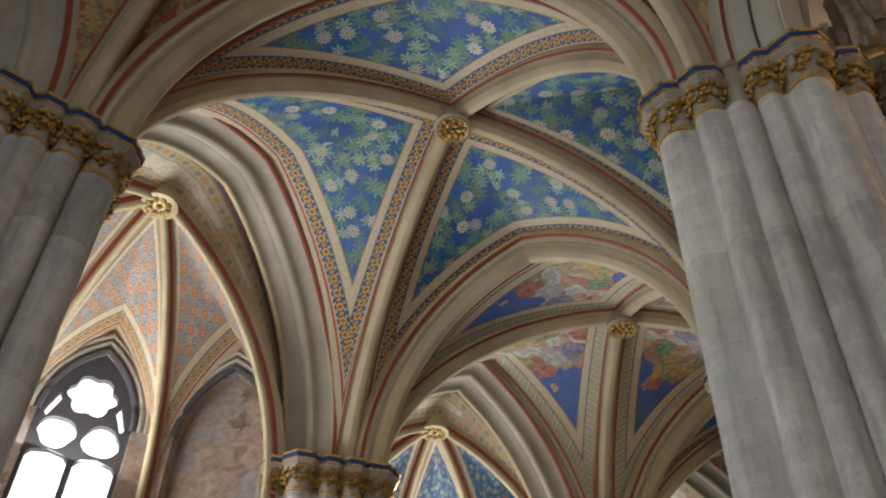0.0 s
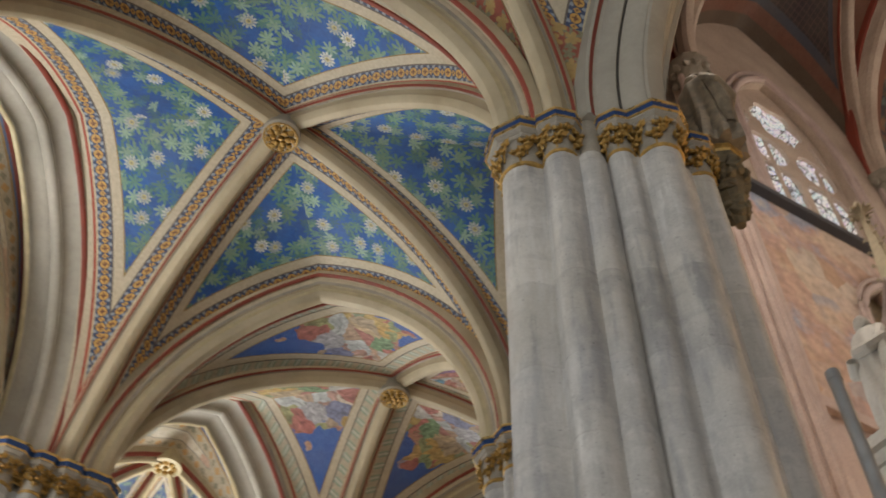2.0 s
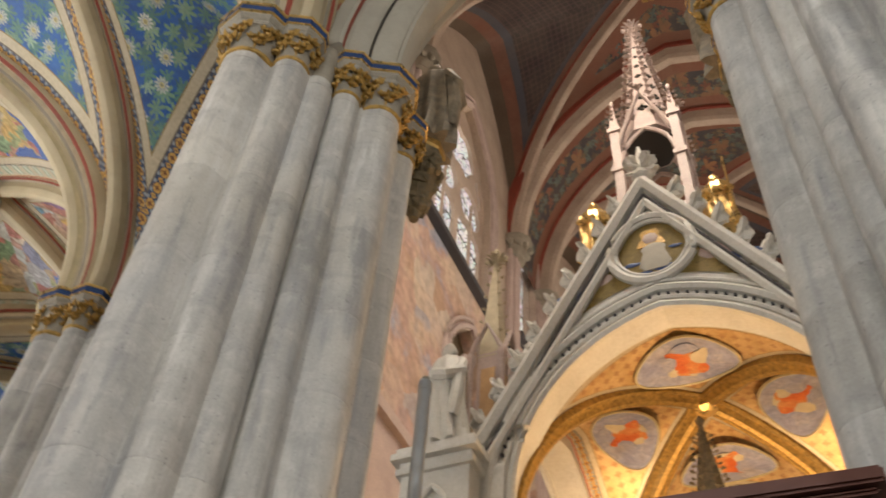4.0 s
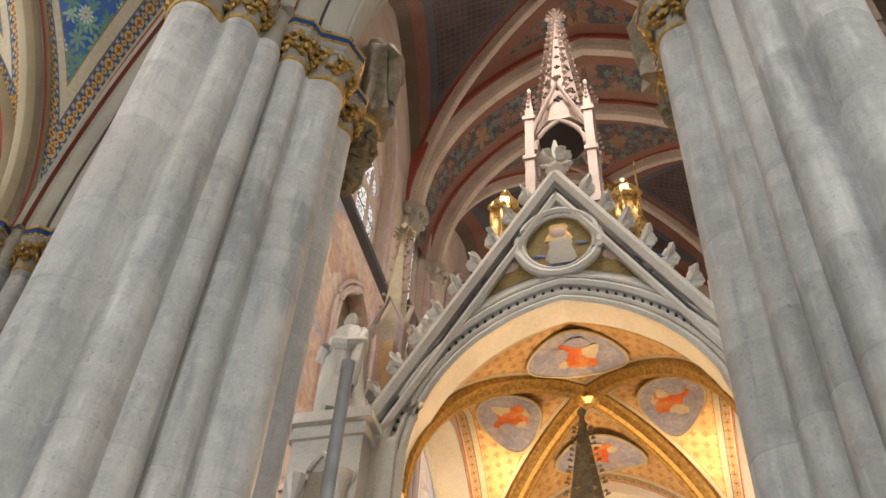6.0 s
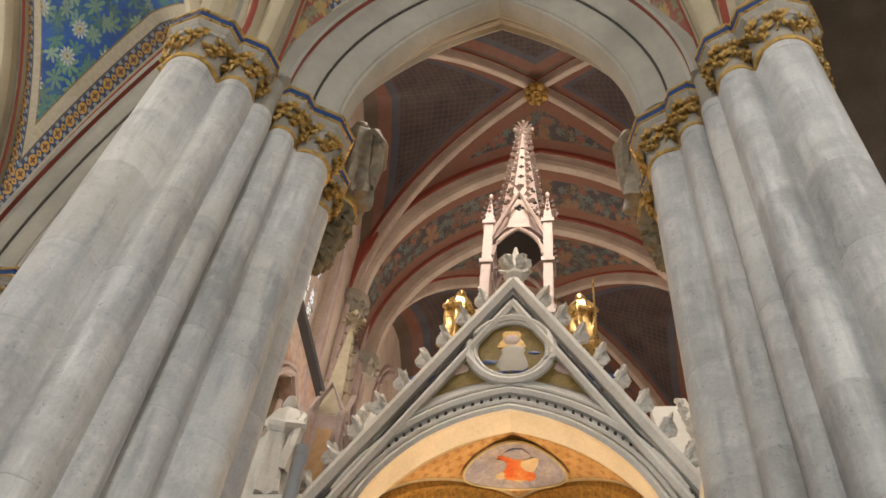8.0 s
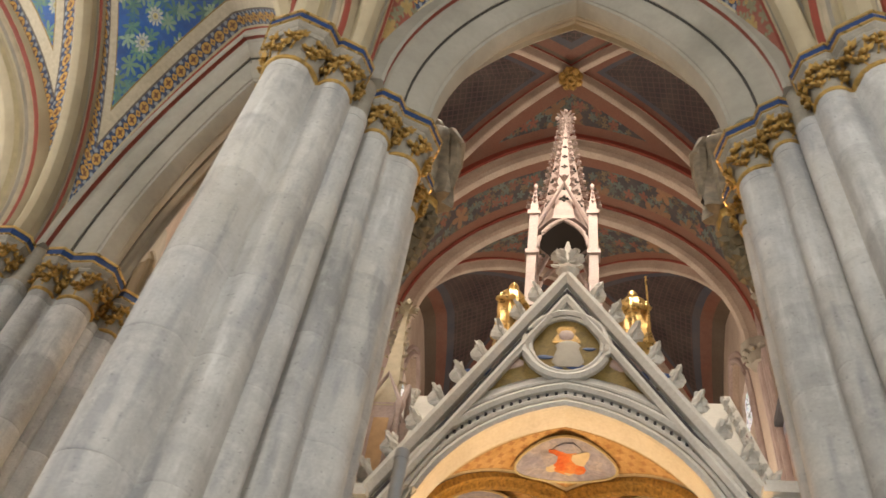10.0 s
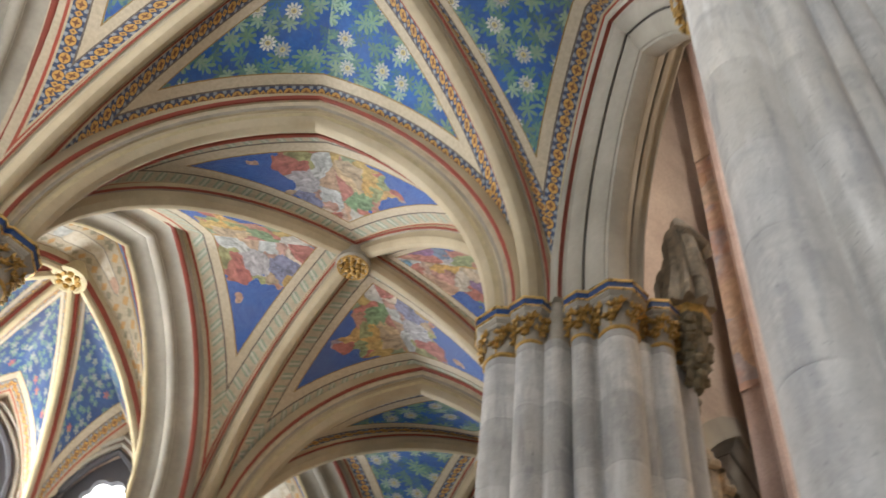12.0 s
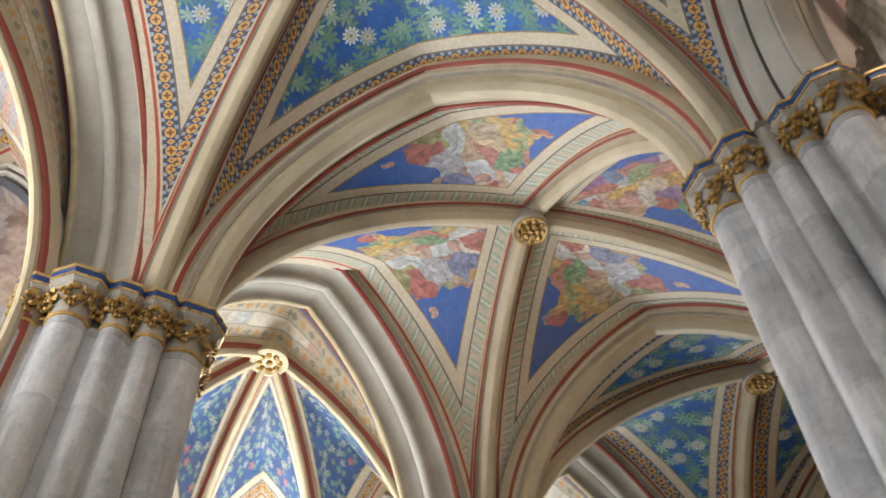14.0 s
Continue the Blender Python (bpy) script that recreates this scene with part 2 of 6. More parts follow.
            col = n.mix(n.m("MULTIPLY", mk, 0.85), col, gcol)
    elif kind == "front":
        wv = n.node("ShaderNodeMix")
        wv.data_type = "VECTOR"
        n.put(wv.inputs[0], 0.3), n.put(wv.inputs[4], field), n.put(wv.inputs[5], n.noise(field, 2.6, 3, col=True))
        vr = n.node("ShaderNodeTexVoronoi", Vector=wv.outputs[1], Scale=4.5)
        sp = n.t.nodes.new("ShaderNodeSeparateColor")
        n.put(sp.inputs[0], vr.outputs["Color"])
        col = n.ramp(sp.outputs[0], (0.0, (0.64, 0.58, 0.46)), (0.45, (0.66, 0.61, 0.51)), (0.58, (0.56, 0.36, 0.27)), (0.72, (0.62, 0.52, 0.38)), (0.85, (0.46, 0.52, 0.55)), (1.0, (0.66, 0.61, 0.52)))
        col = n.mix(0.5, col, n.ramp(n.noise(wv.outputs[1], 15, 3), (0.3, 0.25), (0.7, 0.8)), "OVERLAY")
    else:
        gold = n.ramp(n.noise(field, 5, 4), (0.3, (0.54, 0.33, 0.14)), (0.7, (0.72, 0.5, 0.26)))
        mk, r, rn = n.star(field, 0.16, 0.0, 4, 0.3, 0.5, 1.0, False)
        col = n.mix(n.m("MULTIPLY", mk, 0.6), gold, (0.36, 0.15, 0.06))
        sc = n.node("ShaderNodeTexWave", Vector=field, Scale=3.0, Distortion=12.0, Detail=2.0)
        col = n.mix(n.m("MULTIPLY", n.ramp(sc.outputs[1], (0.45, 0.0), (0.5, 1.0), (0.55, 0.0)), 0.5), col, (0.34, 0.2, 0.06))
    # borders
    k = {"choir": 2.0, "foliage": 1.6, "gold": 0.6, "chapel": 0.9, "chapel_blue": 0.9}.get(kind, 1.0)
    rib = {"choir": 0.35, "foliage": 0.3, "gold": 0.06, "chapel": 0.1, "chapel_blue": 0.1}.get(kind, 0.14)
    e = [rib + k * w for w in (0.02, 0.055, 0.08, 0.25, 0.272, 0.4, 0.416)]
    cream2 = n.mix(0.5, cream, (0.5, 0.42, 0.26))
    if kind == "choir":
        col = n.mix(n.m("LESS_THAN", d, e[6]), col, (0.05, 0.055, 0.075))
        col = n.mix(n.m("LESS_THAN", d, e[4]), col, n.mix(n.noise(g, 6, 3), (0.13, 0.045, 0.03), (0.21, 0.085, 0.055)))
        col = n.mix(n.m("LESS_THAN", d, e[1]), col, (0.09, 0.06, 0.04))
    elif kind == "foliage":
        col = n.mix(n.m("LESS_THAN", d, e[3]), col, (0.2, 0.08, 0.05))
    elif kind == "front":
        # cream bands with small dark sprigs
        col = n.mix(n.m("LESS_THAN", d, 0.3), col, (0.32, 0.3, 0.26))
        col = n.mix(n.m("LESS_THAN", d, 0.285), col, cream)
        ph = n.m("ABSOLUTE", n.m("SUBTRACT", n.m("MODULO", n.m("ADD", s, 50.0), 0.3), 0.15))
        dy = n.m("ABSOLUTE", n.m("SUBTRACT", d, 0.2))
        sprig = n.m("LESS_THAN", n.m("ADD", n.m("MULTIPLY", ph, 0.8), n.m("ADD", dy, n.m("MULTIPLY", n.noise(g, 30, 2), 0.05))), 0.075)
        col = n.mix(n.m("MULTIPLY", sprig, 0.6), col, (0.16, 0.17, 0.12))
        bud = n.m("LESS_THAN", n.m("ADD", n.m("ABSOLUTE", n.m("SUBTRACT", ph, 0.15)), dy), 0.06)
        col = n.mix(bud, col, (0.55, 0.33, 0.14))
        col = n.mix(n.m("LESS_THAN", d, 0.115), col, (0.42, 0.27, 0.12))
        col = n.mix(n.m("LESS_THAN", d, 0.085), col, (0.14, 0.19, 0.33))
        col = n.mix(n.m("LESS_THAN", d, 0.05), col, (0.34, 0.08, 0.06))
    else:
        line = (0.26, 0.16, 0.05)
        col = n.mix(n.m("LESS_THAN", d, e[6]), col, line)
        col = n.mix(n.m("LESS_THAN", d, e[5]), col, cream)
        col = n.mix(n.m("LESS_THAN", d, e[4]), col, (0.12, 0.1, 0.09))
        # pattern strip: gold rounds and lozenges on a dark ground
        period, mid = 0.2 * k, (e[2] + e[3]) / 2
        ph = n.m("SUBTRACT", n.m("MODULO", n.m("ADD", s, 50.0), period), period / 2)
        dy = n.m("SUBTRACT", d, mid)
        rr = n.m("SQRT", n.m("ADD", n.m("MULTIPLY", ph, ph), n.m("MULTIPLY", dy, dy)))
        if kind == "figure":
            slant = n.m("ABSOLUTE", n.m("SUBTRACT", ph, n.m("MULTIPLY", dy, 0.9)))
            strip = n.mix(n.m("LESS_THAN", slant, 0.055), (0.46, 0.4, 0.3), (0.3, 0.36, 0.28))
            strip = n.mix(n.m("LESS_THAN", slant, 0.018), strip, (0.5, 0.5, 0.42))
        else:
            dark = (0.035, 0.06, 0.13) if kind in ("flower", "dim") else (0.3, 0.25, 0.16)
            wing = n.m("MULTIPLY", n.band(n.m("ABSOLUTE", ph), 0.032 * k, 0.075 * k), n.m("GREATER_THAN", n.m("ABSOLUTE", dy), 0.044 * k))
            strip = n.mix(wing, dark, (0.27, 0.31, 0.36))
            strip = n.mix(n.m("LESS_THAN", rr, 0.066 * k), strip, (0.03, 0.035, 0.06))
            strip = n.mix(n.m("LESS_THAN", rr, 0.058 * k), strip, (0.56, 0.31, 0.08))
            cross = n.m("LESS_THAN", n.m("MULTIPLY", n.m("ABSOLUTE", ph), n.m("ABSOLUTE", dy)), 0.00022 * k)
            strip = n.mix(n.m("MULTIPLY", cross, n.m("LESS_THAN", rr, 0.042 * k)), strip, (0.17, 0.07, 0.03))
            loz = n.m("ADD", n.m("ABSOLUTE", n.m("SUBTRACT", n.m("ABSOLUTE", ph), period / 2)), n.m("MULTIPLY", n.m("ABSOLUTE", dy), 0.8))
            strip = n.mix(n.m("LESS_THAN", loz, 0.036 * k), strip, (0.54, 0.3, 0.08))
            strip = n.mix(n.m("LESS_THAN", loz, 0.014 * k), strip, (0.16, 0.08, 0.04))
        col = n.mix(n.m("LESS_THAN", d, e[3]), col, strip)
        col = n.mix(n.m("LESS_THAN", d, e[2]), col, cream2)
        col = n.mix(n.m("LESS_THAN", d, e[1]), col, (0.36, 0.055, 0.03))
        col = n.mix(n.m("LESS_THAN", d, e[0]), col, cream)
    if kind == "dim":
        # leafy vine on red where the cell narrows to its springing
        vine = (0.27, 0.07, 0.045)
        for cell, kk, gcol in ((0.13, 0.8, (0.2, 0.21, 0.13)), (0.17, 0.55, (0.4, 0.27, 0.1))):
            mk, r, rn = n.star(field, cell, 0.8, 5, 0.55, 0.6, kk)
            vine = n.mix(n.m("MULTIPLY", mk, 0.9), vine, gcol)
        vine = n.mix(n.m("LESS_THAN", d, 0.1), vine, (0.34, 0.06, 0.035))
        col = n.mix(n.m("LESS_THAN", n.m("ADD", u, v), 0.85), col, vine)
    col = n.mix(n.m("MULTIPLY", n.ramp(grime, (0.35, 0.0), (0.75, 1.0)), 0.25), col, (0.2, 0.16, 0.12))
    col = n.mix(0.18, col, n.ramp(fine, (0.3, 0.2), (0.7, 0.85)), "OVERLAY")
    n.bump(n.m("ADD", fine, n.m("MULTIPLY", grime, 2.0)), 0.18, 0.008)
    return n.done(col, 0.62 if kind != "gold" else 0.4, 0.0 if kind != "gold" else 0.3)


PIER = stone("pier_stone", (0.39, 0.386, 0.38), (0.56, 0.55, 0.535), 1.1, 0.55, vein=0.4, vary=0.3, bump=0.3, spots=0.4)
BELL = stone("capital_stone", (0.25, 0.225, 0.185), (0.37, 0.335, 0.28), 3.0, 0.7)
RIB = stone("rib_stone", (0.38, 0.31, 0.205), (0.53, 0.455, 0.32), 1.3, 0.6, vary=0.1, bump=0.08, grain=0.07)
RIBG = stone("rib_stone_grey", (0.3, 0.28, 0.235), (0.45, 0.42, 0.36), 1.3, 0.65, vary=0.12, bump=0.12, grain=0.1)
CHOIR = stone("choir_stone", (0.42, 0.33, 0.27), (0.56, 0.46, 0.38), 1.2, 0.75, vary=0.14)
WALL = stone("wall_plaster", (0.28, 0.23, 0.18), (0.37, 0.31, 0.25), 0.9, 0.85, vary=0.05)
WHITE = stone("white_marble", (0.56, 0.55, 0.52), (0.68, 0.67, 0.63), 2.0, 0.5, vary=0.06, bump=0.12)
PINK = stone("pale_pink_stone", (0.39, 0.3, 0.275), (0.5, 0.4, 0.37), 2.0, 0.6, vary=0.06)
FLOOR = stone("floor_stone", (0.13, 0.118, 0.105), (0.22, 0.2, 0.18), 1.0, 0.5, vary=0.2)
GOLD = plain("gilding", (0.83, 0.56, 0.22), 0.3, 0.7, 0.35, 12.0)
OLDGOLD = plain("worn_gilding", (0.6, 0.37, 0.11), 0.5, 0.45, 0.65, 20.0, 0.5)
BLUE = plain("blue_paint", (0.012, 0.05, 0.17), 0.55)
RED = plain("red_paint", (0.28, 0.055, 0.035), 0.6)
CREAM = plain("cream_paint", (0.57, 0.49, 0.35), 0.65)
# pale gold parts, and the highlights painted on arch mouldings
YELLOW = plain("pale_gold_and_highlight", (0.56, 0.48, 0.3), 0.5, 0.15)
OCHRE = plain("ochre_inlay", (0.6, 0.38, 0.2), 0.5)
# near-black that paints shade into arch grooves and the openings of the spire
DARK = plain("recess_shade", (0.05, 0.045, 0.04), 0.8)
CARVED_BROWN = plain("brown_carved_stone", (0.3, 0.24, 0.17), 0.7, 0.0, 0.6, 10.0, 0.5)
FOLIAGE = plain("brown_foliage_stone", (0.2, 0.155, 0.09), 0.7, 0.0, 0.6, 14.0, 0.5)
STEEL = plain("brushed_steel", (0.42, 0.44, 0.46), 0.4, 0.7, 0.15)
PANEL = plain("pinkish_brown_panel", (0.3, 0.17, 0.15), 0.45, 0.0, 0.3, 3.0)
WOOD = plain("red_brown_wood", (0.1, 0.035, 0.025), 0.4, 0.0, 0.4, 6.0)
LEAD = plain("lead_bar", (0.07, 0.07, 0.08), 0.6)
FLOWER = web_paint("vault_flowers", "flower")
VINE = web_paint("vault_flowers_and_vine", "dim")
FIGURE = web_paint("vault_figures", "figure")
CHOIRWEB = web_paint("choir_vault_chequer", "choir")
CHOIRLEAF = web_paint("choir_vault_foliage", "foliage")
CHAPEL = web_paint("chapel_vault_orange", "chapel")
CHAPELB = web_paint("chapel_vault_blue", "chapel_blue")
GOLDWEB = web_paint("gilded_vault", "gold")
FRONT = web_paint("front_cell_paint", "front")


def fresco(name, cols, scale=2.2):
    n = Nodes(name)
    g = n.obj()
    w = n.noise(g, scale, 5, 0.6)
    col = n.ramp(w, *[(0.25 + 0.5 * i / (len(cols) - 1), c) for i, c in enumerate(cols)])
    wv = n.node("ShaderNodeMix")
    wv.data_type = "VECTOR"
    n.put(wv.inputs[0], 0.25), n.put(wv.inputs[4], g), n.put(wv.inputs[5], n.noise(g, scale * 1.4, 4, col=True))
    vr = n.node("ShaderNodeTexVoronoi", Vector=wv.outputs[1], Scale=scale * 1.7)
    sp = n.t.nodes.new("ShaderNodeSeparateColor")
    n.put(sp.inputs[0], vr.outputs["Color"])
    patch = n.ramp(sp.outputs[0], *[(i / (len(cols) - 1), c) for i, c in enumerate(cols[::2] + cols[1::2])])
    where = n.ramp(n.noise(g, scale * 0.6, 3), (0.42, 0.0), (0.52, 0.85))
    col = n.mix(where, col, patch)
    col = n.mix(0.35, col, n.ramp(n.noise(wv.outputs[1], scale * 7, 3), (0.3, 0.2), (0.7, 0.85)), "OVERLAY")
    n.bump(w, 0.15, 0.01)
    return n.done(col, 0.75)


FRESCO = fresco("wall_fresco", [(0.14, 0.085, 0.07), (0.26, 0.18, 0.13), (0.33, 0.26, 0.21), (0.22, 0.12, 0.1), (0.23, 0.22, 0.24)])
FRESCO2 = fresco("choir_fresco", [(0.4, 0.26, 0.17), (0.5, 0.38, 0.29), (0.44, 0.29, 0.24), (0.26, 0.3, 0.4), (0.5, 0.43, 0.36)], 1.0)
MOSAIC = fresco("gold_mosaic", [(0.12, 0.085, 0.025), (0.19, 0.135, 0.035), (0.24, 0.17, 0.06)], 6)
MEDAL = fresco("medallion_paint", [(0.2, 0.21, 0.33), (0.27, 0.28, 0.38), (0.36, 0.33, 0.36)], 3)
ORANGE = fresco("orange_paint", [(0.45, 0.07, 0.02), (0.56, 0.13, 0.035), (0.56, 0.28, 0.1)], 5)

# stained glass, and the bright sky behind it
_n = Nodes("stained_glass")
_v = _n.node("ShaderNodeTexVoronoi", Vector=_n.obj(), Scale=7.0)
_c = _n.mix(0.8, _v.outputs["Color"], (0.75, 0.8, 0.9))
_e = _n.node("ShaderNodeTexVoronoi", Vector=_n.obj(), Scale=7.0)
_e.feature = "DISTANCE_TO_EDGE"
_c = _n.mix(_n.m("LESS_THAN", _e.outputs[0], 0.09), _c, (0.03, 0.03, 0.035))
_n.put(_n.p.inputs["Emission Color"], _c)
_n.p.inputs["Emission Strength"].default_value = 0.75
STAINED = _n.done(_c, 0.3)
_n = Nodes("sky_glow")
_n.put(_n.p.inputs["Emission Color"], (0.95, 0.98, 1.0))
_n.p.inputs["Emission Strength"].default_value = 2.6
SKYGLOW = _n.done((0.8, 0.8, 0.8), 1.0)


# ---- building helpers ----
def finish(name, bm, mats, smooth=False, angle=None):
    me = bpy.data.meshes.new(name)
    bmesh.ops.recalc_face_normals(bm, faces=bm.faces)
    if smooth:
        for f in bm.faces:
            f.smooth = True
    if angle:
        for e in bm.edges:
            if len(e.link_faces) == 2 and e.calc_face_angle(0) > radians(angle):
                e.smooth = False
    bm.to_mesh(me)
    bm.free()
    for m in mats if isinstance(mats, (list, tuple)) else [mats]:
        me.materials.append(m)
    return me


def part(name, bm, mats, parent=None, label="", m=None, smooth=False, angle=35):
    ob = new(name, finish(name, bm, mats, smooth, angle) if isinstance(bm, bmesh.types.BMesh) else bm)
    if m is not None:
        ob.matrix_world = m
    ob.parent = parent
    return tagged(ob, label)


def thing(name, label, category, group="", kind="", at=(0, 0, 0)):
    ob = new(name)
    ob.location = at
    ob.empty_display_size = 0.2
    return tagged(ob, label, category, group, kind)


def box(bm, x0, y0, z0, x1, y1, z1, mat=0, m=None):
    v = [bm.verts.new((x, y, z)) for x in (x0, x1) for y in (y0, y1) for z in (z0, z1)]
    if m is not None:
        for q in v:
            q.co = m @ q.co
    for q in ((0, 1, 3, 2), (4, 6, 7, 5), (0, 4, 5, 1), (2, 3, 7, 6), (0, 2, 6, 4), (1, 5, 7, 3)):
        bm.faces.new([v[i] for i in q]).material_index = mat


def lathe(bm, prof, seg=16, m=None, mat=0, cap=True, phase=0.0, mats=None):
    m = m or Matrix()
    rings = []
    for r, z in prof:
        rings.append([bm.verts.new(m @ Vector((r * math.cos(phase + 2 * math.pi * i / seg), r * math.sin(phase + 2 * math.pi * i / seg), z))) for i in range(seg)])
    for j in range(len(rings) - 1):
        for i in range(seg):
            f = bm.faces.new((rings[j][i], rings[j][(i + 1) % seg], rings[j + 1][(i + 1) % seg], rings[j + 1][i]))
            f.material_index = mats[j] if mats else mat
    if cap:
        bm.faces.new(rings[0][::-1]).material_index = mats[0] if mats else mat
        bm.faces.new(rings[-1]).material_index = mats[-1] if mats else mat
    return rings


def sweep(bm, pts, side, prof, mats=None, closed=False, ends=True):
    """Carries an open profile (b sideways, n inwards) along a planar line whose plane has the normal side."""
    side = Vector(side).normalized()
    rings = []
    n = len(pts)
    for i, p in enumerate(pts):
        if closed:
            t = pts[(i + 1) % n] - pts[i - 1]
        else:
            t = pts[min(i + 1, n - 1)] - pts[max(i - 1, 0)]
        inw = side.cross(t.normalized())
        rings.append([bm.verts.new(p + side * b + inw * d) for b, d in prof])
    for i in range(n if closed else n - 1):
        a, c = rings[i], rings[(i + 1) % n]
        for j in range(len(prof) - 1):
            f = bm.faces.new((a[j], a[j + 1], c[j + 1], c[j]))
            f.material_index = mats[j] if mats else 0
    if ends and not closed:
        bm.faces.new(rings[0]).material_index = 0
        bm.faces.new(rings[-1][::-1]).material_index = 0
    return rings


def mirror(half):
    """A symmetric profile from its left half, which ends at the middle."""
    return half + [(-b, d) for b, d in reversed(half) if abs(b) > 1e-6]


def half_arch(p, top, n=14):
    """From the springing p up to the crown top, setting out vertically."""
    p, top = Vector(p), Vector(top)
    run = Vector((top.x - p.x, top.y - p.y, 0))
    a, h = run.length, top.z - p.z
    run.normalize()
    out = []
    r = (a * a + h * h) / (2 * a)
    for i in range(n + 1):
        if h > a * 1.02:
            end = math.asin(min(1, h / r))
            f = end * i / n
            x, z = r - r * math.cos(f), r * math.sin(f)
        else:
            f = math.pi / 2 * i / n
            x, z = a - a * math.cos(f), h * math.sin(f)
            k = 0.12
            x, z = x, z * (1 - k) + k * h * (1 - (1 - x / a) ** 1.0)
        out.append(p + run * x + Vector((0, 0, z)))
    out[-1] = top.copy()
    return out


def full_arch(p, q, rise, n=14):
    p, q = Vector(p), Vector(q)
    top = (p + q) / 2 + Vector((0, 0, rise))
    a, b = half_arch(p, top, n), half_arch(q, top, n)
    return a + b[-2::-1]


def arch_side(p, q):
    """The horizontal normal of the arch's plane, such that inwards is towards the opening."""
    d = (Vector(q) - Vector(p))
    return Vector((-d.y, d.x, 0)).normalized()


def lengths(pts):
    out = [0.0]
    for a, b in zip(pts, pts[1:]):
        out.append(out[-1] + (b - a).length)
    return out


def web(bm, arch, diag, sign, m=9, thick=0.12):
    """Half a vault cell, ruled between half an arch and half a diagonal. Fills the painting maps."""
    maps = {k: bm.loops.layers.uv.get(k) or bm.loops.layers.uv.new(k) for k in ("edge", "run", "field", "place")}
    la, ld = lengths(arch), lengths(diag)
    n = len(arch)
    grid, val = [], []
    for i in range(n):
        w = (arch[i] - diag[i]).length
        row, vr = [], []
        for j in range(m + 1):
            k = j / m
            row.append(bm.verts.new(arch[i].lerp(diag[i], k)))
            vr.append({"edge": (k * w, (1 - k) * w), "run": (la[i], ld[i]), "field": (sign * la[i] * 1.0, k * w + 0.13 * sign), "place": (sign * (1 - i / (n - 1)), k)})
        grid.append(row), val.append(vr)
    for i in range(n - 1):
        for j in range(m):
            ids = ((i, j), (i + 1, j), (i + 1, j + 1), (i, j + 1))
            f = bm.faces.new([grid[a][b] for a, b in ids])
            f.smooth = True
            for lp, (a, b) in zip(f.loops, ids):
                for key, lay in maps.items():
                    lp[lay].uv = val[a][b][key]


def roll(r, n=7, d=0.0, b=0.0):
    """A half round of the profile, from left to right."""
    return [(b - r * math.cos(math.pi * i / n), d + r * math.sin(math.pi * i / n)) for i in range(n + 1)]


def tube(bm, pts, r, seg=6, mat=0, closed=False):
    pts = [Vector(p) for p in pts]
    rings = []
    n = len(pts)
    for i, p in enumerate(pts):
        t = (pts[(i + 1) % n] - pts[i - 1]) if closed else (pts[min(i + 1, n - 1)] - pts[max(i - 1, 0)])
        t.normalize()
        a = t.orthogonal() if abs(t.z) > 0.95 else t.cross(Vector((0, 0, 1)))
        a.normalize()
        b = t.cross(a)
        rings.append([bm.verts.new(p + a * r * math.cos(6.2832 * k / seg) + b * r * math.sin(6.2832 * k / seg)) for k in range(seg)])
    for i in range(n if closed else n - 1):
        for k in range(seg):
            bm.faces.new((rings[i][k], rings[i][(k + 1) % seg], rings[(i + 1) % n][(k + 1) % seg], rings[(i + 1) % n][k])).material_index = mat


_rnd = random.Random(5)


def lump(bm, at, size, mat=0, seed=None, sub=1, squash=(1, 1, 1)):
    """A small uneven knob of carved leaf."""
    r = bmesh.ops.create_icosphere(bm, subdivisions=sub, radius=1.0)
    ax = Euler([_rnd.uniform(0, 6) for _ in range(3)]).to_matrix()
    for v in r["verts"]:
        k = 1 + 0.35 * noise.noise(v.co * 1.8 + Vector((at[0] * 7, at[1] * 7, at[2] * 7)))
        c = ax @ (v.co * k)
        v.co = Vector(at) + Vector((c.x * squash[0], c.y * squash[1], c.z * squash[2])) * size
    for v in r["verts"]:
        for f in v.link_faces:
            f.material_index = mat
            f.smooth = True


def leaf(bm, at, out, up, size, mat=0):
    """A curled crocket leaf: a bent blade with three lobes and a knob."""
    at, out, up = Vector(at), Vector(out).normalized(), Vector(up).normalized()
    side = out.cross(up)
    for s, w in ((-1, 0.7), (0, 1.0), (1, 0.7)):
        pts = []
        for i in range(4):
            f = i / 3
            pts.append(at + out * size * (0.15 + 0.75 * f) + up * size * (0.9 * f - 0.55 * f * f) + side * s * size * 0.55 * f)
        rings = []
        for i, p in enumerate(pts):
            r = size * w * (0.16, 0.24, 0.2, 0.05)[i]
            rings.append([bm.verts.new(p + side * r), bm.verts.new(p + (out + up) * r * 0.6), bm.verts.new(p - side * r), bm.verts.new(p - (out + up) * r * 0.3)])
        for a, b in zip(rings, rings[1:]):
            for k in range(4):
                f = bm.faces.new((a[k], a[(k + 1) % 4], b[(k + 1) % 4], b[k]))
                f.material_index = mat
                f.smooth = True
    lump(bm, at + out * size * 0.85 + up * size * 0.3, size * 0.22, mat)


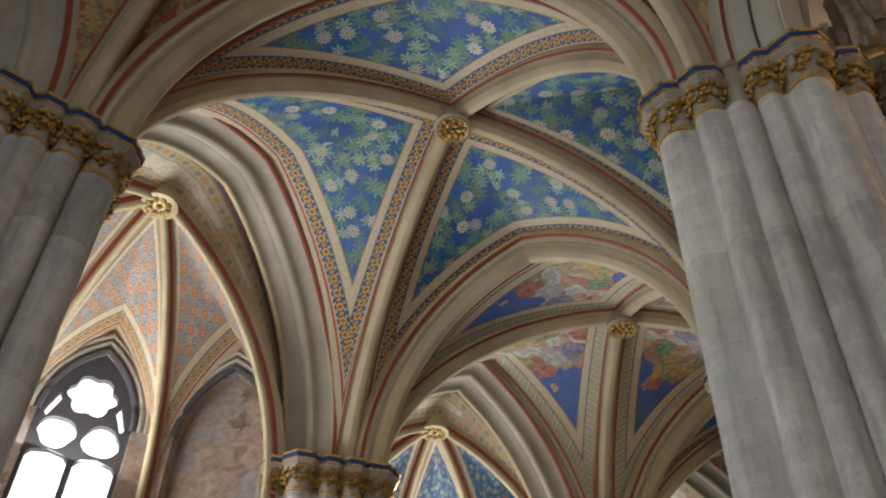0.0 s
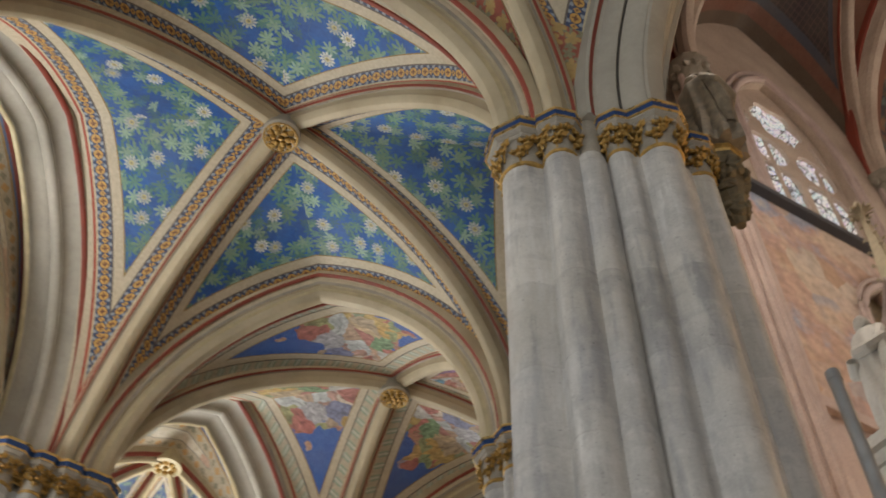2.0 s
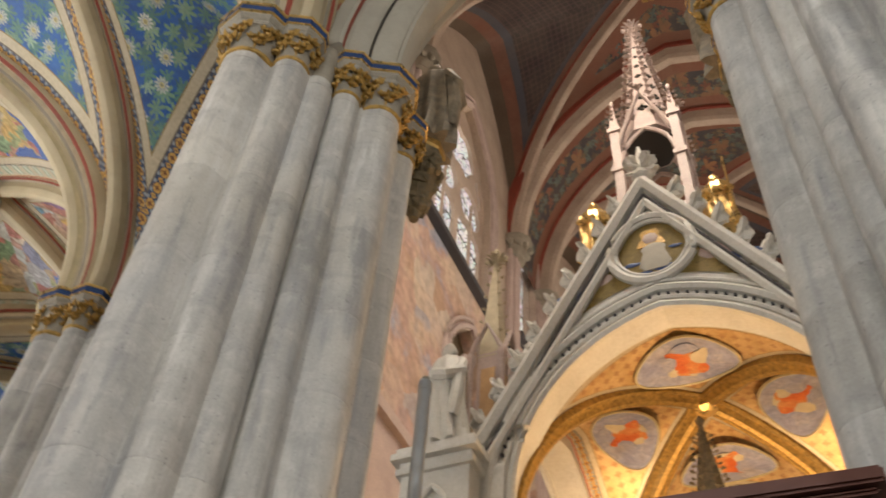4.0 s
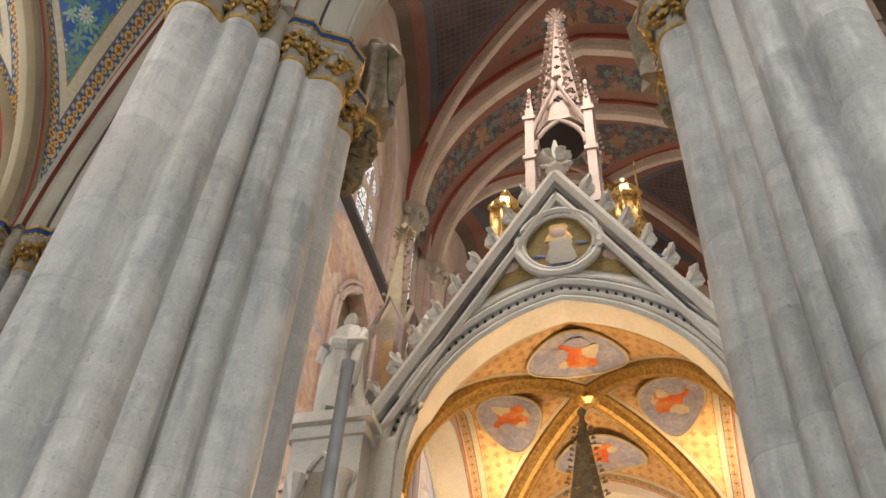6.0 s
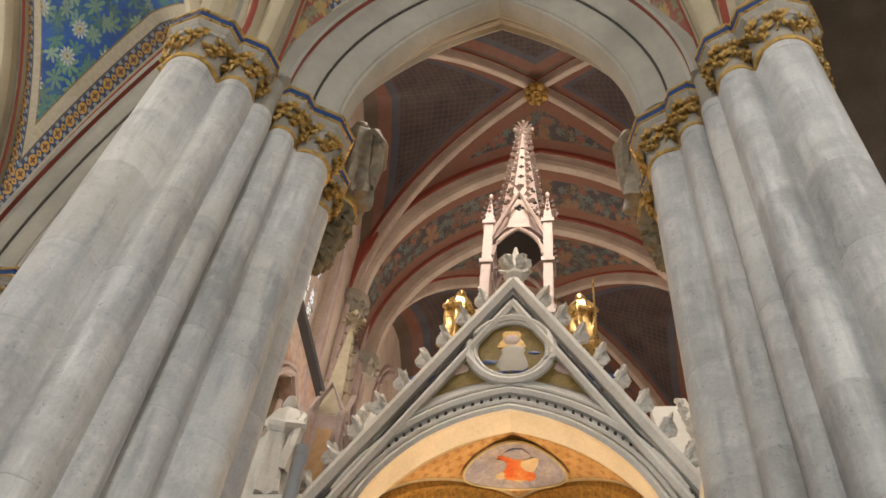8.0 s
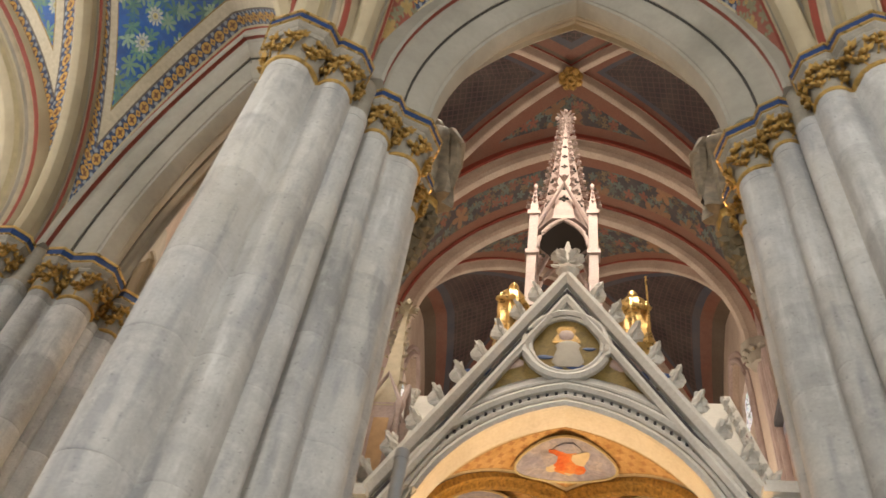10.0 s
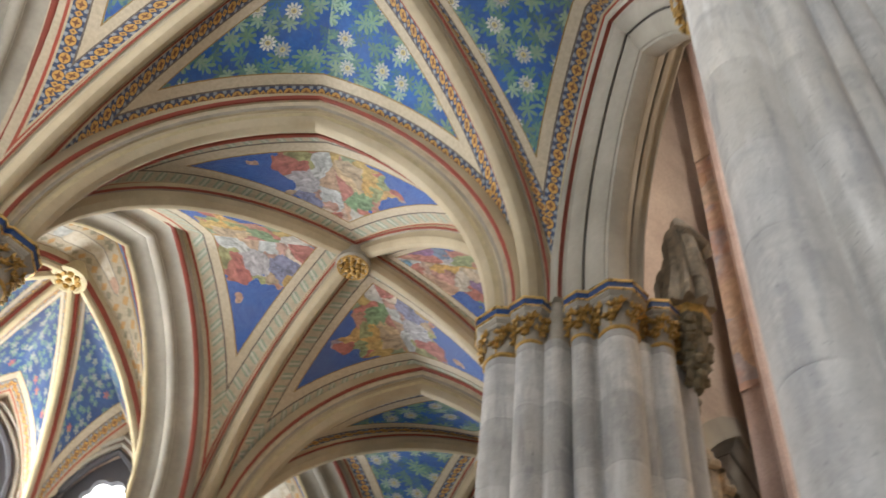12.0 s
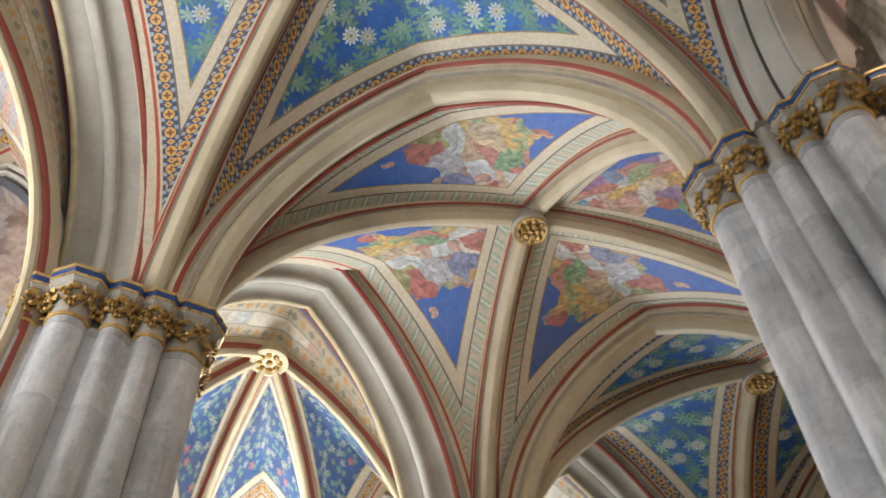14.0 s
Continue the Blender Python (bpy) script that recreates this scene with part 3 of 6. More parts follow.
def maple(bm, at, nrm, up, size, mat=0):
    """A flat carved leaf of five ridged lobes that curl away at their tips."""
    at, nrm, up = Vector(at), Vector(nrm).normalized(), Vector(up).normalized()
    side = up.cross(nrm)
    base = bm.verts.new(at - up * size * 0.25 + nrm * size * 0.1)
    for k, ang in enumerate((-1.9, -0.95, 0.0, 0.95, 1.9)):
        ln = size * (0.62, 0.85, 1.05, 0.85, 0.62)[k] * _rnd.uniform(0.85, 1.1)
        d = up * math.cos(ang) + side * math.sin(ang)
        q = nrm.cross(d)
        wid = ln * 0.3
        ml = bm.verts.new(at + d * ln * 0.5 + q * wid + nrm * size * 0.02)
        mr = bm.verts.new(at + d * ln * 0.5 - q * wid + nrm * size * 0.02)
        ridge = bm.verts.new(at + d * ln * 0.48 + nrm * size * 0.34)
        tip = bm.verts.new(at + d * ln + nrm * size * _rnd.uniform(0.12, 0.42))
        for f in ((base, mr, ridge), (base, ridge, ml), (ml, ridge, tip), (ridge, mr, tip), (base, ml, tip), (base, tip, mr)):
            bm.faces.new(f).material_index = mat


def crocket(bm, at, out, up, size):
    """A knobbly curled leaf as one uneven lump: a stalk that widens into four lobes and bends up."""
    at, out, up = Vector(at), Vector(out).normalized(), Vector(up).normalized()
    side = out.cross(up)
    seed = Vector((at.x * 5, at.y * 5, at.z * 5))
    for v in bmesh.ops.create_icosphere(bm, subdivisions=3, radius=1.0)["verts"]:
        c = v.co.copy()
        f = (c.z + 1) / 2
        a = math.atan2(c.y, c.x)
        r = (0.3 + 0.75 * f) * (1 + 0.5 * math.cos(4 * a) * f + 0.5 * noise.noise(c * 3.4 + seed))
        x, y = c.x * r * 0.5, c.y * r * 0.5
        v.co = at + out * size * (f * 0.95 - 0.1 + 0.12 * math.cos(4 * a)) + side * size * x * 1.1 + up * size * (y * 0.8 + 0.45 * f * f)


def blade(bm, pts, wide, across, thick):
    """A thin feathered blade along a line: wide at each point, across its flat way."""
    across = Vector(across).normalized()
    rings = []
    for i, (p, w) in enumerate(zip(pts, wide)):
        t = (pts[min(i + 1, len(pts) - 1)] - pts[max(i - 1, 0)]).normalized()
        s = t.cross(across).normalized()
        rings.append([bm.verts.new(p + s * w), bm.verts.new(p + across * thick), bm.verts.new(p - s * w), bm.verts.new(p - across * thick)])
    for a, b in zip(rings, rings[1:]):
        for k in range(4):
            bm.faces.new((a[k], a[(k + 1) % 4], b[(k + 1) % 4], b[k]))
    bm.faces.new(rings[0][::-1]), bm.faces.new(rings[-1])


# ---- plan: the ambulatory, its piers and vaults ----
CAP = 8.15
CENTRE = Vector((9.23, 5.33, 0))
INNER = [Vector((3.82, 1.74, 0)), Vector((2.67, 5.28, 0)), Vector((3.47, 8.74, 0)), Vector((6.23, 11.48, 0)), Vector((9.6, 12.0, 0))]
OUTER = [Vector((-4.65, -1.13, 0)), Vector((-3.98, 5.33, 0)), Vector((-2.3, 11.27, 0)), Vector((1.3, 14.9, 0)), Vector((5.6, 17.4, 0))]
BOSS = [Vector((-0.6, 2.9, 11.5)), Vector((-0.29, 7.69, 11.5)), Vector((1.99, 11.85, 11.5)), Vector((5.66, 14.3, 11.5))]
# shafts of one pier: outwards, sideways, radius
SHAFTS = [(0.74, 0.0, 0.19), (0.53, 0.25, 0.13), (0.08, 0.39, 0.11), (-0.22, 0.46, 0.165), (-0.6, 0.34, 0.115)]
# compass of the inner piers, in degrees, as they turn about the apse
FACING = [212, 180, 150, 120, 95]


def pier_axes(k, inner=True):
    a, b = (INNER[k], OUTER[k]) if inner else (OUTER[k], INNER[k])
    o = (b - a).normalized()
    if inner:
        o = Vector((math.cos(radians(FACING[k])), math.sin(radians(FACING[k])), 0))
    return a, o, Vector((-o.y, o.x, 0))


def spot(k, inner, r, s):
    """A point of pier k: r towards the aisle, s towards the next bay (minus: the one before)."""
    a, o, t = pier_axes(k, inner)
    ahead = INNER[min(k + 1, 4)] - INNER[max(k - 1, 0)]
    if t.dot(ahead) < 0:
        t = -t
    return a + o * r + t * s


OUTER_SHAFTS = [(0.8, 0.0, 0.19), (0.66, 0.3, 0.13), (0.45, 0.5, 0.12), (0.14, 0.7, 0.17), (-0.2, 0.82, 0.12)]
FILLETS = [(0.62, 0.13, 0.06), (0.31, 0.32, 0.11), (-0.05, 0.41, 0.06), (-0.42, 0.38, 0.08)]
OUTER_FILLETS = [(0.62, 0.12, 0.1), (0.5, 0.36, 0.1), (0.28, 0.55, 0.1), (-0.1, 0.55, 0.25), (-0.3, 0.6, 0.25)]


def both_sides(shafts, back):
    out = []
    for r, s, q in shafts:
        out += [(r, s * sg, q) for sg in ((1, -1) if s else (1,))]
    return out + [back]


all_shafts = both_sides(SHAFTS, (-0.7, 0.0, 0.24))
outer_shafts = both_sides(OUTER_SHAFTS, (-0.5, 0.0, 0.3))


def pier_outline(shafts, fillets, core, n=144):
    """Ray by ray, the outermost of the shafts and of the stepped core."""
    out = []
    for i in range(n):
        a = 2 * math.pi * i / n
        d = (math.cos(a), math.sin(a))
        best = core + 0.03 * math.cos(4 * a)
        for cx, cy, r in shafts:
            b = d[0] * cx + d[1] * cy
            disc = b * b - (cx * cx + cy * cy - r * r)
            if disc > 0 and b > 0:
                best = max(best, b + math.sqrt(disc))
        for cx, cy, r in fillets:
            for sg in (1, -1):
                b = d[0] * cx + d[1] * cy * sg
                disc = b * b - (cx * cx + cy * cy - r * r)
                if disc > 0 and b > 0:
                    best = max(best, b + math.sqrt(disc))
        out.append((d[0] * best, d[1] * best))
    return out


def course_mesh(h, outline, name="stone_course"):
    bm = bmesh.new()
    rows = []
    for z, k in ((0.0, 0.994), (0.006, 0.9995), (0.02, 1.0), (h - 0.02, 1.0), (h - 0.006, 0.9995), (h - 0.0005, 0.994)):
        rows.append([bm.verts.new((x * k, y * k, z)) for x, y in outline])
    n = len(outline)
    for a, b in zip(rows, rows[1:]):
        for i in range(n):
            bm.faces.new((a[i], a[(i + 1) % n], b[(i + 1) % n], b[i])).smooth = True
    bm.faces.new(rows[0][::-1]), bm.faces.new(rows[-1])
    return finish(name, bm, PIER, False, 40)


CAP_H = 0.5
OUTLINE = {True: pier_outline(all_shafts, FILLETS, 0.4), False: pier_outline(outer_shafts, OUTER_FILLETS, 0.55)}
COURSES = {(side, h): course_mesh(h, OUTLINE[side]) for side in (True, False) for h in (0.62, 0.78, 0.7)}


def capital_meshes(r):
    """Bell with necking, carved leaves, painted abacus; the base of the bell at z = 0."""
    bm = bmesh.new()
    lathe(bm, [(r * 1.0, -0.02), (r * 1.04, 0.05), (r * 1.08, 0.2), (r * 1.25, 0.34), (r * 1.5, 0.43)], 18)
    bell = finish("bell", bm, BELL, True)
    bm = bmesh.new()
    lathe(bm, [(r * 1.0, -0.022), (r * 1.09, -0.02), (r * 1.13, 0.0), (r * 1.09, 0.018), (r * 1.0, 0.022)], 20)
    neck = finish("necking", bm, OLDGOLD, True)
    places = []
    for row, (z, rr, cnt) in enumerate(((0.15, 1.12, 6), (0.27, 1.24, 7))):
        for i in range(cnt):
            a = 2 * math.pi * (i + 0.5 * row) / cnt
            places.append(Matrix.Rotation(a, 4, "Z") @ Matrix.Translation((r * rr, 0, z)))
    ph = math.pi / 8
    R = r * 1.72
    bm = bmesh.new()
    lathe(bm, [(R * 0.95, 0.44), (R, 0.445), (R, 0.54)], 8, None, 0, True, ph)
    ab = finish("abacus", bm, BLUE)
    bm = bmesh.new()
    lathe(bm, [(R * 0.72, 0.335), (R * 0.8, 0.34), (R * 0.84, 0.36), (R * 0.83, 0.38), (R * 0.88, 0.39), (R * 0.95, 0.41), (R * 0.965, 0.44)], 8, None, 0, True, ph)
    mould = finish("abacus_moulding", bm, BELL)
    bm = bmesh.new()
    lathe(bm, [(R * 0.99, 0.526), (R * 1.035, 0.53), (R * 1.04, 0.562), (R * 0.98, 0.566)], 8, None, 0, True, ph)
    lathe(bm, [(R * 0.97, 0.43), (R * 1.012, 0.434), (R * 1.012, 0.45), (R * 0.97, 0.452)], 8, None, 0, True, ph)
    rim = finish("abacus_rim", bm, GOLD)
    return bell, neck, ab, rim, mould, places


CAPS = {}
CARVED = []
for _v in range(3):
    bm = bmesh.new()
    for _y, _z, _q, _tw in ((-0.035, 0.0, 0.8, 0.5), (0.03, 0.035, 1.0, -0.4), (0.01, -0.05, 0.75, 0.9 * (_v - 1))):
        maple(bm, (0.0, _y + 0.008 * (_v - 1), _z), (1, _tw * 0.4, -0.25), (0, -_tw, 1), 0.098 * _q)
        lump(bm, (0.03, _y, _z - 0.02), 0.026 * _q)
    tube(bm, [Vector((-0.03, 0.02 * (_v - 1), -0.15)), Vector((-0.005, 0, -0.06)), Vector((0.005, 0, 0))], 0.009, 5)
    CARVED.append(finish("carved_leaf", bm, OLDGOLD))


def put_capital(parent, at, r, turn):
    key = round(r, 3)
    if key not in CAPS:
        CAPS[key] = capital_meshes(r)
    m = Matrix.Translation(at) @ Matrix.Rotation(turn, 4, "Z") @ Matrix.Diagonal((1, 1, CAP_H / 0.566, 1))
    root = part("capital", CAPS[key][0], None, parent, "carved bell with gilded leaves", m)
    for nm, me in zip(("necking", "abacus", "abacus_rim", "abacus_moulding"), CAPS[key][1:5]):
        part(nm, me, None, root)
    for i, w in enumerate(CAPS[key][5]):
        part("carved_leaf", CARVED[i % 3], None, root, "", w)
    return root


def clustered_pier(k, inner):
    a, o, t = pier_axes(k, inner)
    turn = math.atan2(o.y, o.x)
    root = thing("clustered_pier", "grey marble clustered pier with gilded leaf capitals", "pier", "piers of the ambulatory", at=(a.x, a.y, 0))
    m0 = Matrix.Rotation(turn, 4, "Z")
    bm = bmesh.new()
    outline = OUTLINE[inner]
    n = len(outline)
    rows = []
    for z, g in ((0, 1.28), (0.25, 1.28), (0.3, 1.2), (0.42, 1.2), (0.47, 1.04)):
        rows.append([bm.verts.new((x * g, y * g, z)) for x, y in outline])
    for q, w in zip(rows, rows[1:]):
        for i in range(n):
            bm.faces.new((q[i], q[(i + 1) % n], w[(i + 1) % n], w[i]))
    bm.faces.new(rows[-1])
    part("plinth", bm, PIER, root, "", m0)
    z, i = 0.47, 0
    hs = (0.78, 0.62, 0.7, 0.78, 0.7, 0.62, 0.78, 0.7, 0.78, 0.62)
    while z < CAP - CAP_H - 0.02:
        h = hs[(i + 3 * k + (0 if inner else 5)) % 10]
        ob = part("stone_course", COURSES[inner, h], None, root, "", Matrix.Translation((0, 0, z)) @ m0)
        left = CAP - CAP_H - z
        if left < h:
            ob.matrix_world = Matrix.Translation((0, 0, z)) @ m0 @ Matrix.Diagonal((1, 1, left / h, 1))
        z, i = z + h, i + 1
    # block behind the capitals
    bm = bmesh.new()
    lo, hi = [bm.verts.new((x * 0.93, y * 0.93, CAP - CAP_H - 0.01)) for x, y in outline], [bm.verts.new((x * 0.95, y * 0.95, CAP - 0.005)) for x, y in outline]
    for q in range(n):
        bm.faces.new((lo[q], lo[(q + 1) % n], hi[(q + 1) % n], hi[q]))
    bm.faces.new(hi)
    part("capital_block", bm, BELL, root, "", m0)
    for cx, cy, r in all_shafts if inner else outer_shafts:
        put_capital(root, Vector((0, 0, CAP - CAP_H)) + m0 @ Vector((cx, cy, 0)), r, turn)
    return root


for _k in range(5):
    clustered_pier(_k, True)
    clustered_pier(_k, False)

# ---- ribs and arches ----
TRANS = mirror([(-0.36, -0.12), (-0.36, 0.03), (-0.33, 0.055), (-0.3, 0.055), (-0.285, 0.03), (-0.25, 0.03), (-0.23, 0.09), (-0.2, 0.12), (-0.16, 0.12), (-0.15, 0.16), (-0.14, 0.22), (-0.1, 0.27), (-0.06, 0.3), (0.0, 0.31)])
TRANS = [(b * 0.82, d * 0.85) for b, d in TRANS]
# index 3 paints groove shade with a darker stone, index 4 a highlight
TRANS_M = [0, 1, 1, 1, 2, 2, 3, 0, 0, 4, 0, 0, 0]
TRANS_M = TRANS_M + TRANS_M[::-1]
DIAG = mirror([(-0.2, -0.1), (-0.2, 0.02), (-0.17, 0.045), (-0.15, 0.03), (-0.125, 0.04), (-0.115, 0.1), (-0.12, 0.15), (-0.09, 0.2), (-0.05, 0.235), (0.0, 0.245)])
DIAG = [(b * 0.78, d * 0.85) for b, d in DIAG]
# index 2 is a darker stone, the groove's shade put into its colour
DIAG_M = [0, 1, 0, 2, 0, 0, 0, 0, 0]
DIAG_M = DIAG_M + DIAG_M[::-1]
ARCADE = mirror([(-0.58, -0.3), (-0.58, 0.03), (-0.55, 0.05), (-0.49, 0.04), (-0.45, 0.06), (-0.42, 0.12), (-0.37, 0.17), (-0.32, 0.19), (-0.3, 0.18), (-0.285, 0.2), (-0.26, 0.22), (-0.24, 0.28), (-0.19, 0.34), (-0.14, 0.37), (-0.12, 0.37), (-0.1, 0.39), (0, 0.4)])
ARCADE = [(b * 0.78, d) for b, d in ARCADE]
# index 2 colours one groove near-black to paint its shade
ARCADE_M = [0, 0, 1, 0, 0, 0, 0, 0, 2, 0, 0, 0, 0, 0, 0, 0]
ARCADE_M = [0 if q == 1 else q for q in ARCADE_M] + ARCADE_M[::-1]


def transverse_arch(k):
    p, q = spot(k, True, 0.7, 0), spot(k, False, 0.7, 0)
    p.z = q.z = CAP
    pts = full_arch(p, q, 11.28 - CAP, 18)
    bm = bmesh.new()
    sweep(bm, pts, arch_side(p, q), TRANS, TRANS_M)
    ob = part("transverse_arch", bm, [RIB, RED, CREAM, BELL, YELLOW], None, "", None, True, 28)
    tagged(ob, "cream stone transverse arch with red lines and painted pale highlights", "arch", "transverse arches", "structure")
    return pts


def split(pts):
    h = len(pts) // 2
    return pts[:h + 1], pts[:h - 1:-1]


NA = 18
T_ARCH = [transverse_arch(k) for k in range(5)]


def side_arch(p, q, rise, prof, mats, pm, name, label, parent=None, sharp=30):
    bm = bmesh.new()
    pts = full_arch(p, q, rise, NA)
    sweep(bm, pts, arch_side(p, q), prof, pm)
    ob = part(name, bm, mats, parent, "", None, True, sharp)
    if parent is None:
        tagged(ob, label, "arch", kind="structure")
    return pts


def vault_bay(k, paint):
    b = BOSS[k]
    root = thing("vault_bay", "painted blue rib vault with a gilded boss" if paint is not FIGURE else "rib vault painted with figure scenes on blue", "vault", "vault bays", "structure")
    corner = {("i", 0): spot(k, True, 0.47, 0.24), ("i", 1): spot(k + 1, True, 0.47, -0.24), ("o", 0): spot(k, False, 0.47, 0.24), ("o", 1): spot(k + 1, False, 0.47, -0.24)}
    for v in corner.values():
        v.z = CAP
    diag = {key: half_arch(v, b, NA) for key, v in corner.items()}
    for key, pts in diag.items():
        bm = bmesh.new()
        d = pts[-1] - pts[0]
        sweep(bm, pts, Vector((-d.y, d.x, 0)), DIAG, DIAG_M)
        part("diagonal_rib", bm, [RIB, RED, BELL], root, "cream stone rib with a red line", None, True, 28)
    # side lines of the cells, against the arcade and against the chapels
    ai = [spot(k, True, 0.18, 0.42), spot(k + 1, True, 0.18, -0.42)]
    ao = [spot(k, False, 0.3, 0.4), spot(k + 1, False, 0.3, -0.4)]
    for v in ai + ao:
        v.z = CAP
    pi = full_arch(*ai, 11.1 - CAP, NA)
    po = full_arch(*ao, 11.5 - CAP, NA)
    t0, t1 = split(T_ARCH[k]), split(T_ARCH[k + 1])
    hi, ho = split(pi), split(po)
    for q in (((t0[0], "i", 0, 1), (t0[1], "o", 0, -1)), ((t1[0], "i", 1, -1), (t1[1], "o", 1, 1)), ((hi[0], "i", 0, -1), (hi[1], "i", 1, 1)), ((ho[0], "o", 0, 1), (ho[1], "o", 1, -1))):
        bm = bmesh.new()
        for arch, sd, nr, sg in q:
            web(bm, arch, diag[sd, nr], sg)
        bmesh.ops.remove_doubles(bm, verts=bm.verts, dist=0.001)
        part("vault_cell", bm, paint, root, "", None, True, 80)
    # boss: a moulded ring with a carved gilded rosette
    bm = bmesh.new()
    z0 = b.z - 0.34
    lathe(bm, [(0.14, b.z + 0.1), (0.2, z0 + 0.17), (0.235, z0 + 0.12), (0.24, z0 + 0.04), (0.2, z0), (0.16, z0 + 0.01), (0.15, z0 + 0.05)], 22, Matrix.Translation((b.x, b.y, 0)))
    part("boss", bm, RIBG, root, "", None, True, 40)
    bm = bmesh.new()
    for cnt, rr, dz, q in ((9, 0.155, 0.0, 0.045), (6, 0.085, -0.015, 0.045), (1, 0.0, -0.02, 0.04)):
        for i in range(cnt):
            a = 2 * math.pi * i / cnt
            lump(bm, (b.x + rr * math.cos(a), b.y + rr * math.sin(a), z0 + 0.015 + dz), q)
            lump(bm, (b.x + (rr + 0.03) * math.cos(a + 0.3), b.y + (rr + 0.03) * math.sin(a + 0.3), z0 + 0.02), q * 0.6)
    tube(bm, [(b.x + 0.205 * math.cos(i * 0.2618), b.y + 0.205 * math.sin(i * 0.2618), z0 + 0.005) for i in range(24)], 0.014, 5, 0, True)
    part("rosette", bm, OLDGOLD, root, "gilded leaf rosette")
    return pi, po


SIDES = [vault_bay(0, VINE), vault_bay(1, FLOWER), vault_bay(2, FIGURE), vault_bay(3, FLOWER)]


def spandrel(name, pts, a, b, top, off, thick, mat, label):
    """The wall above an arch, as thick as given, from the arch line up to top, between the piers a and b."""
    n = len(pts)
    bm = bmesh.new()
    d = (Vector(b) - Vector(a))
    nrm = Vector((-d.y, d.x, 0)).normalized()
    rows = []
    for i, p in enumerate(pts):
        f = i / (n - 1)
        up = Vector(a).lerp(Vector(b), min(max(((p - Vector((a[0], a[1], p.z))).dot(d) / d.length_squared), 0), 1))
        if i == 0:
            up = Vector(a)
        if i == n - 1:
            up = Vector(b)
        up.z = top
        pf = p + nrm * off
        rows.append([bm.verts.new(pf), bm.verts.new(up + nrm * off), bm.verts.new(up + nrm * (off + thick)), bm.verts.new(p + nrm * (off + thick))])
    for q, w in zip(rows, rows[1:]):
        for i in range(4):
            bm.faces.new((q[i], q[(i + 1) % 4], w[(i + 1) % 4], w[i]))
    ob = part(name, bm, mat, None)
    tagged(ob, label, "wall", kind="structure")
    return ob


# arcade towards the choir
for _k in range(4):
    _p, _q = spot(_k, True, -0.08, 0.3), (spot(_k + 1, True, -0.08, -0.3) if _k < 3 else INNER[4].copy())
    _p.z = _q.z = CAP
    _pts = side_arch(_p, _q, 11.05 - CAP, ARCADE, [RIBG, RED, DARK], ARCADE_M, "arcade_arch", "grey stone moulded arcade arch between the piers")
    spandrel("wall_choir_%d" % (_k + 1), _pts, INNER[_k], INNER[_k + 1], 26.0, -0.3, 0.6, CHOIR, "pink-grey choir wall above the arcade")

# chapel arches: three deep orders of grey stone, one roll coloured bright as if lit
def hollow(b0, d0, b1, d1, n=5):
    """A quarter hollow between two edges of the profile."""
    return [(b0 + (b1 - b0) * math.sin(math.pi / 2 * i / n), d0 + (d1 - d0) * (1 - math.cos(math.pi / 2 * i / n))) for i in range(n + 1)]


CHAP = [(-0.5, -0.3), (-0.5, 0.0), (-0.46, 0.04), (-0.41, 0.04)] + hollow(-0.4, 0.0, -0.14, 0.2) + roll(0.1, 8, 0.2, -0.03) + hollow(0.09, 0.22, 0.34, 0.42) + roll(0.055, 6, 0.42, 0.4) + [(0.47, 0.36), (0.5, 0.3), (0.5, -0.3)]
CHAP_M = [0] * (len(CHAP) - 1)
CHAP_M[1] = CHAP_M[2] = 2
for _i in range(26, 31):
    CHAP_M[_i] = 1
CHAPEL_PTS = []
for _k in range(4):
    _p, _q = spot(_k, False, -0.05, 0.4), spot(_k + 1, False, -0.05, -0.4)
    _p.z = _q.z = CAP
    CHAPEL_PTS.append(side_arch(_q, _p, 11.45 - CAP, [(-b * 0.74 + 0.06, d * 0.55) for b, d in reversed(CHAP)], [RIBG, YELLOW, RED], CHAP_M[::-1], "chapel_arch", "deep grey stone chapel arch with a highlight painted on one roll", None, 60))
    spandrel("wall_chapel_%d" % (_k + 1), CHAPEL_PTS[-1], OUTER[_k + 1], OUTER[_k], 13.5, -0.25, 0.5, WALL, "plastered wall above the chapel arch")

# floor, end wall, and an added box shell that shuts out sky light
bm = bmesh.new()
box(bm, -14, -10, -0.3, 34, 26, 0.0)
tagged(part("floor", bm, FLOOR), "grey stone slab floor", "floor", kind="structure")
bm = bmesh.new()
box(bm, -4.6, -6.6, 0, 6.0, -6.2, 13)
tagged(part("wall_back", bm, WALL), "plain plastered end wall", "wall", kind="structure")
bm = bmesh.new()
for _b in ((-13, -9, 0, -12.6, 25, 33), (33, -9, 0, 33.4, 25, 33), (-12.6, -9, 0, 33, -8.6, 33), (-12.6, 24.6, 0, 33, 25, 33)):
    box(bm, *_b)
tagged(part("wall_outer", bm, WALL), "added plain shell walls that shut out sky light", "wall", kind="structure")
bm = bmesh.new()
box(bm, -13, -9, 33, 33.4, 25, 33.4)
tagged(part("ceiling", bm, WALL), "added plain lid above the vaults that shuts out sky light", "ceiling", kind="structure")


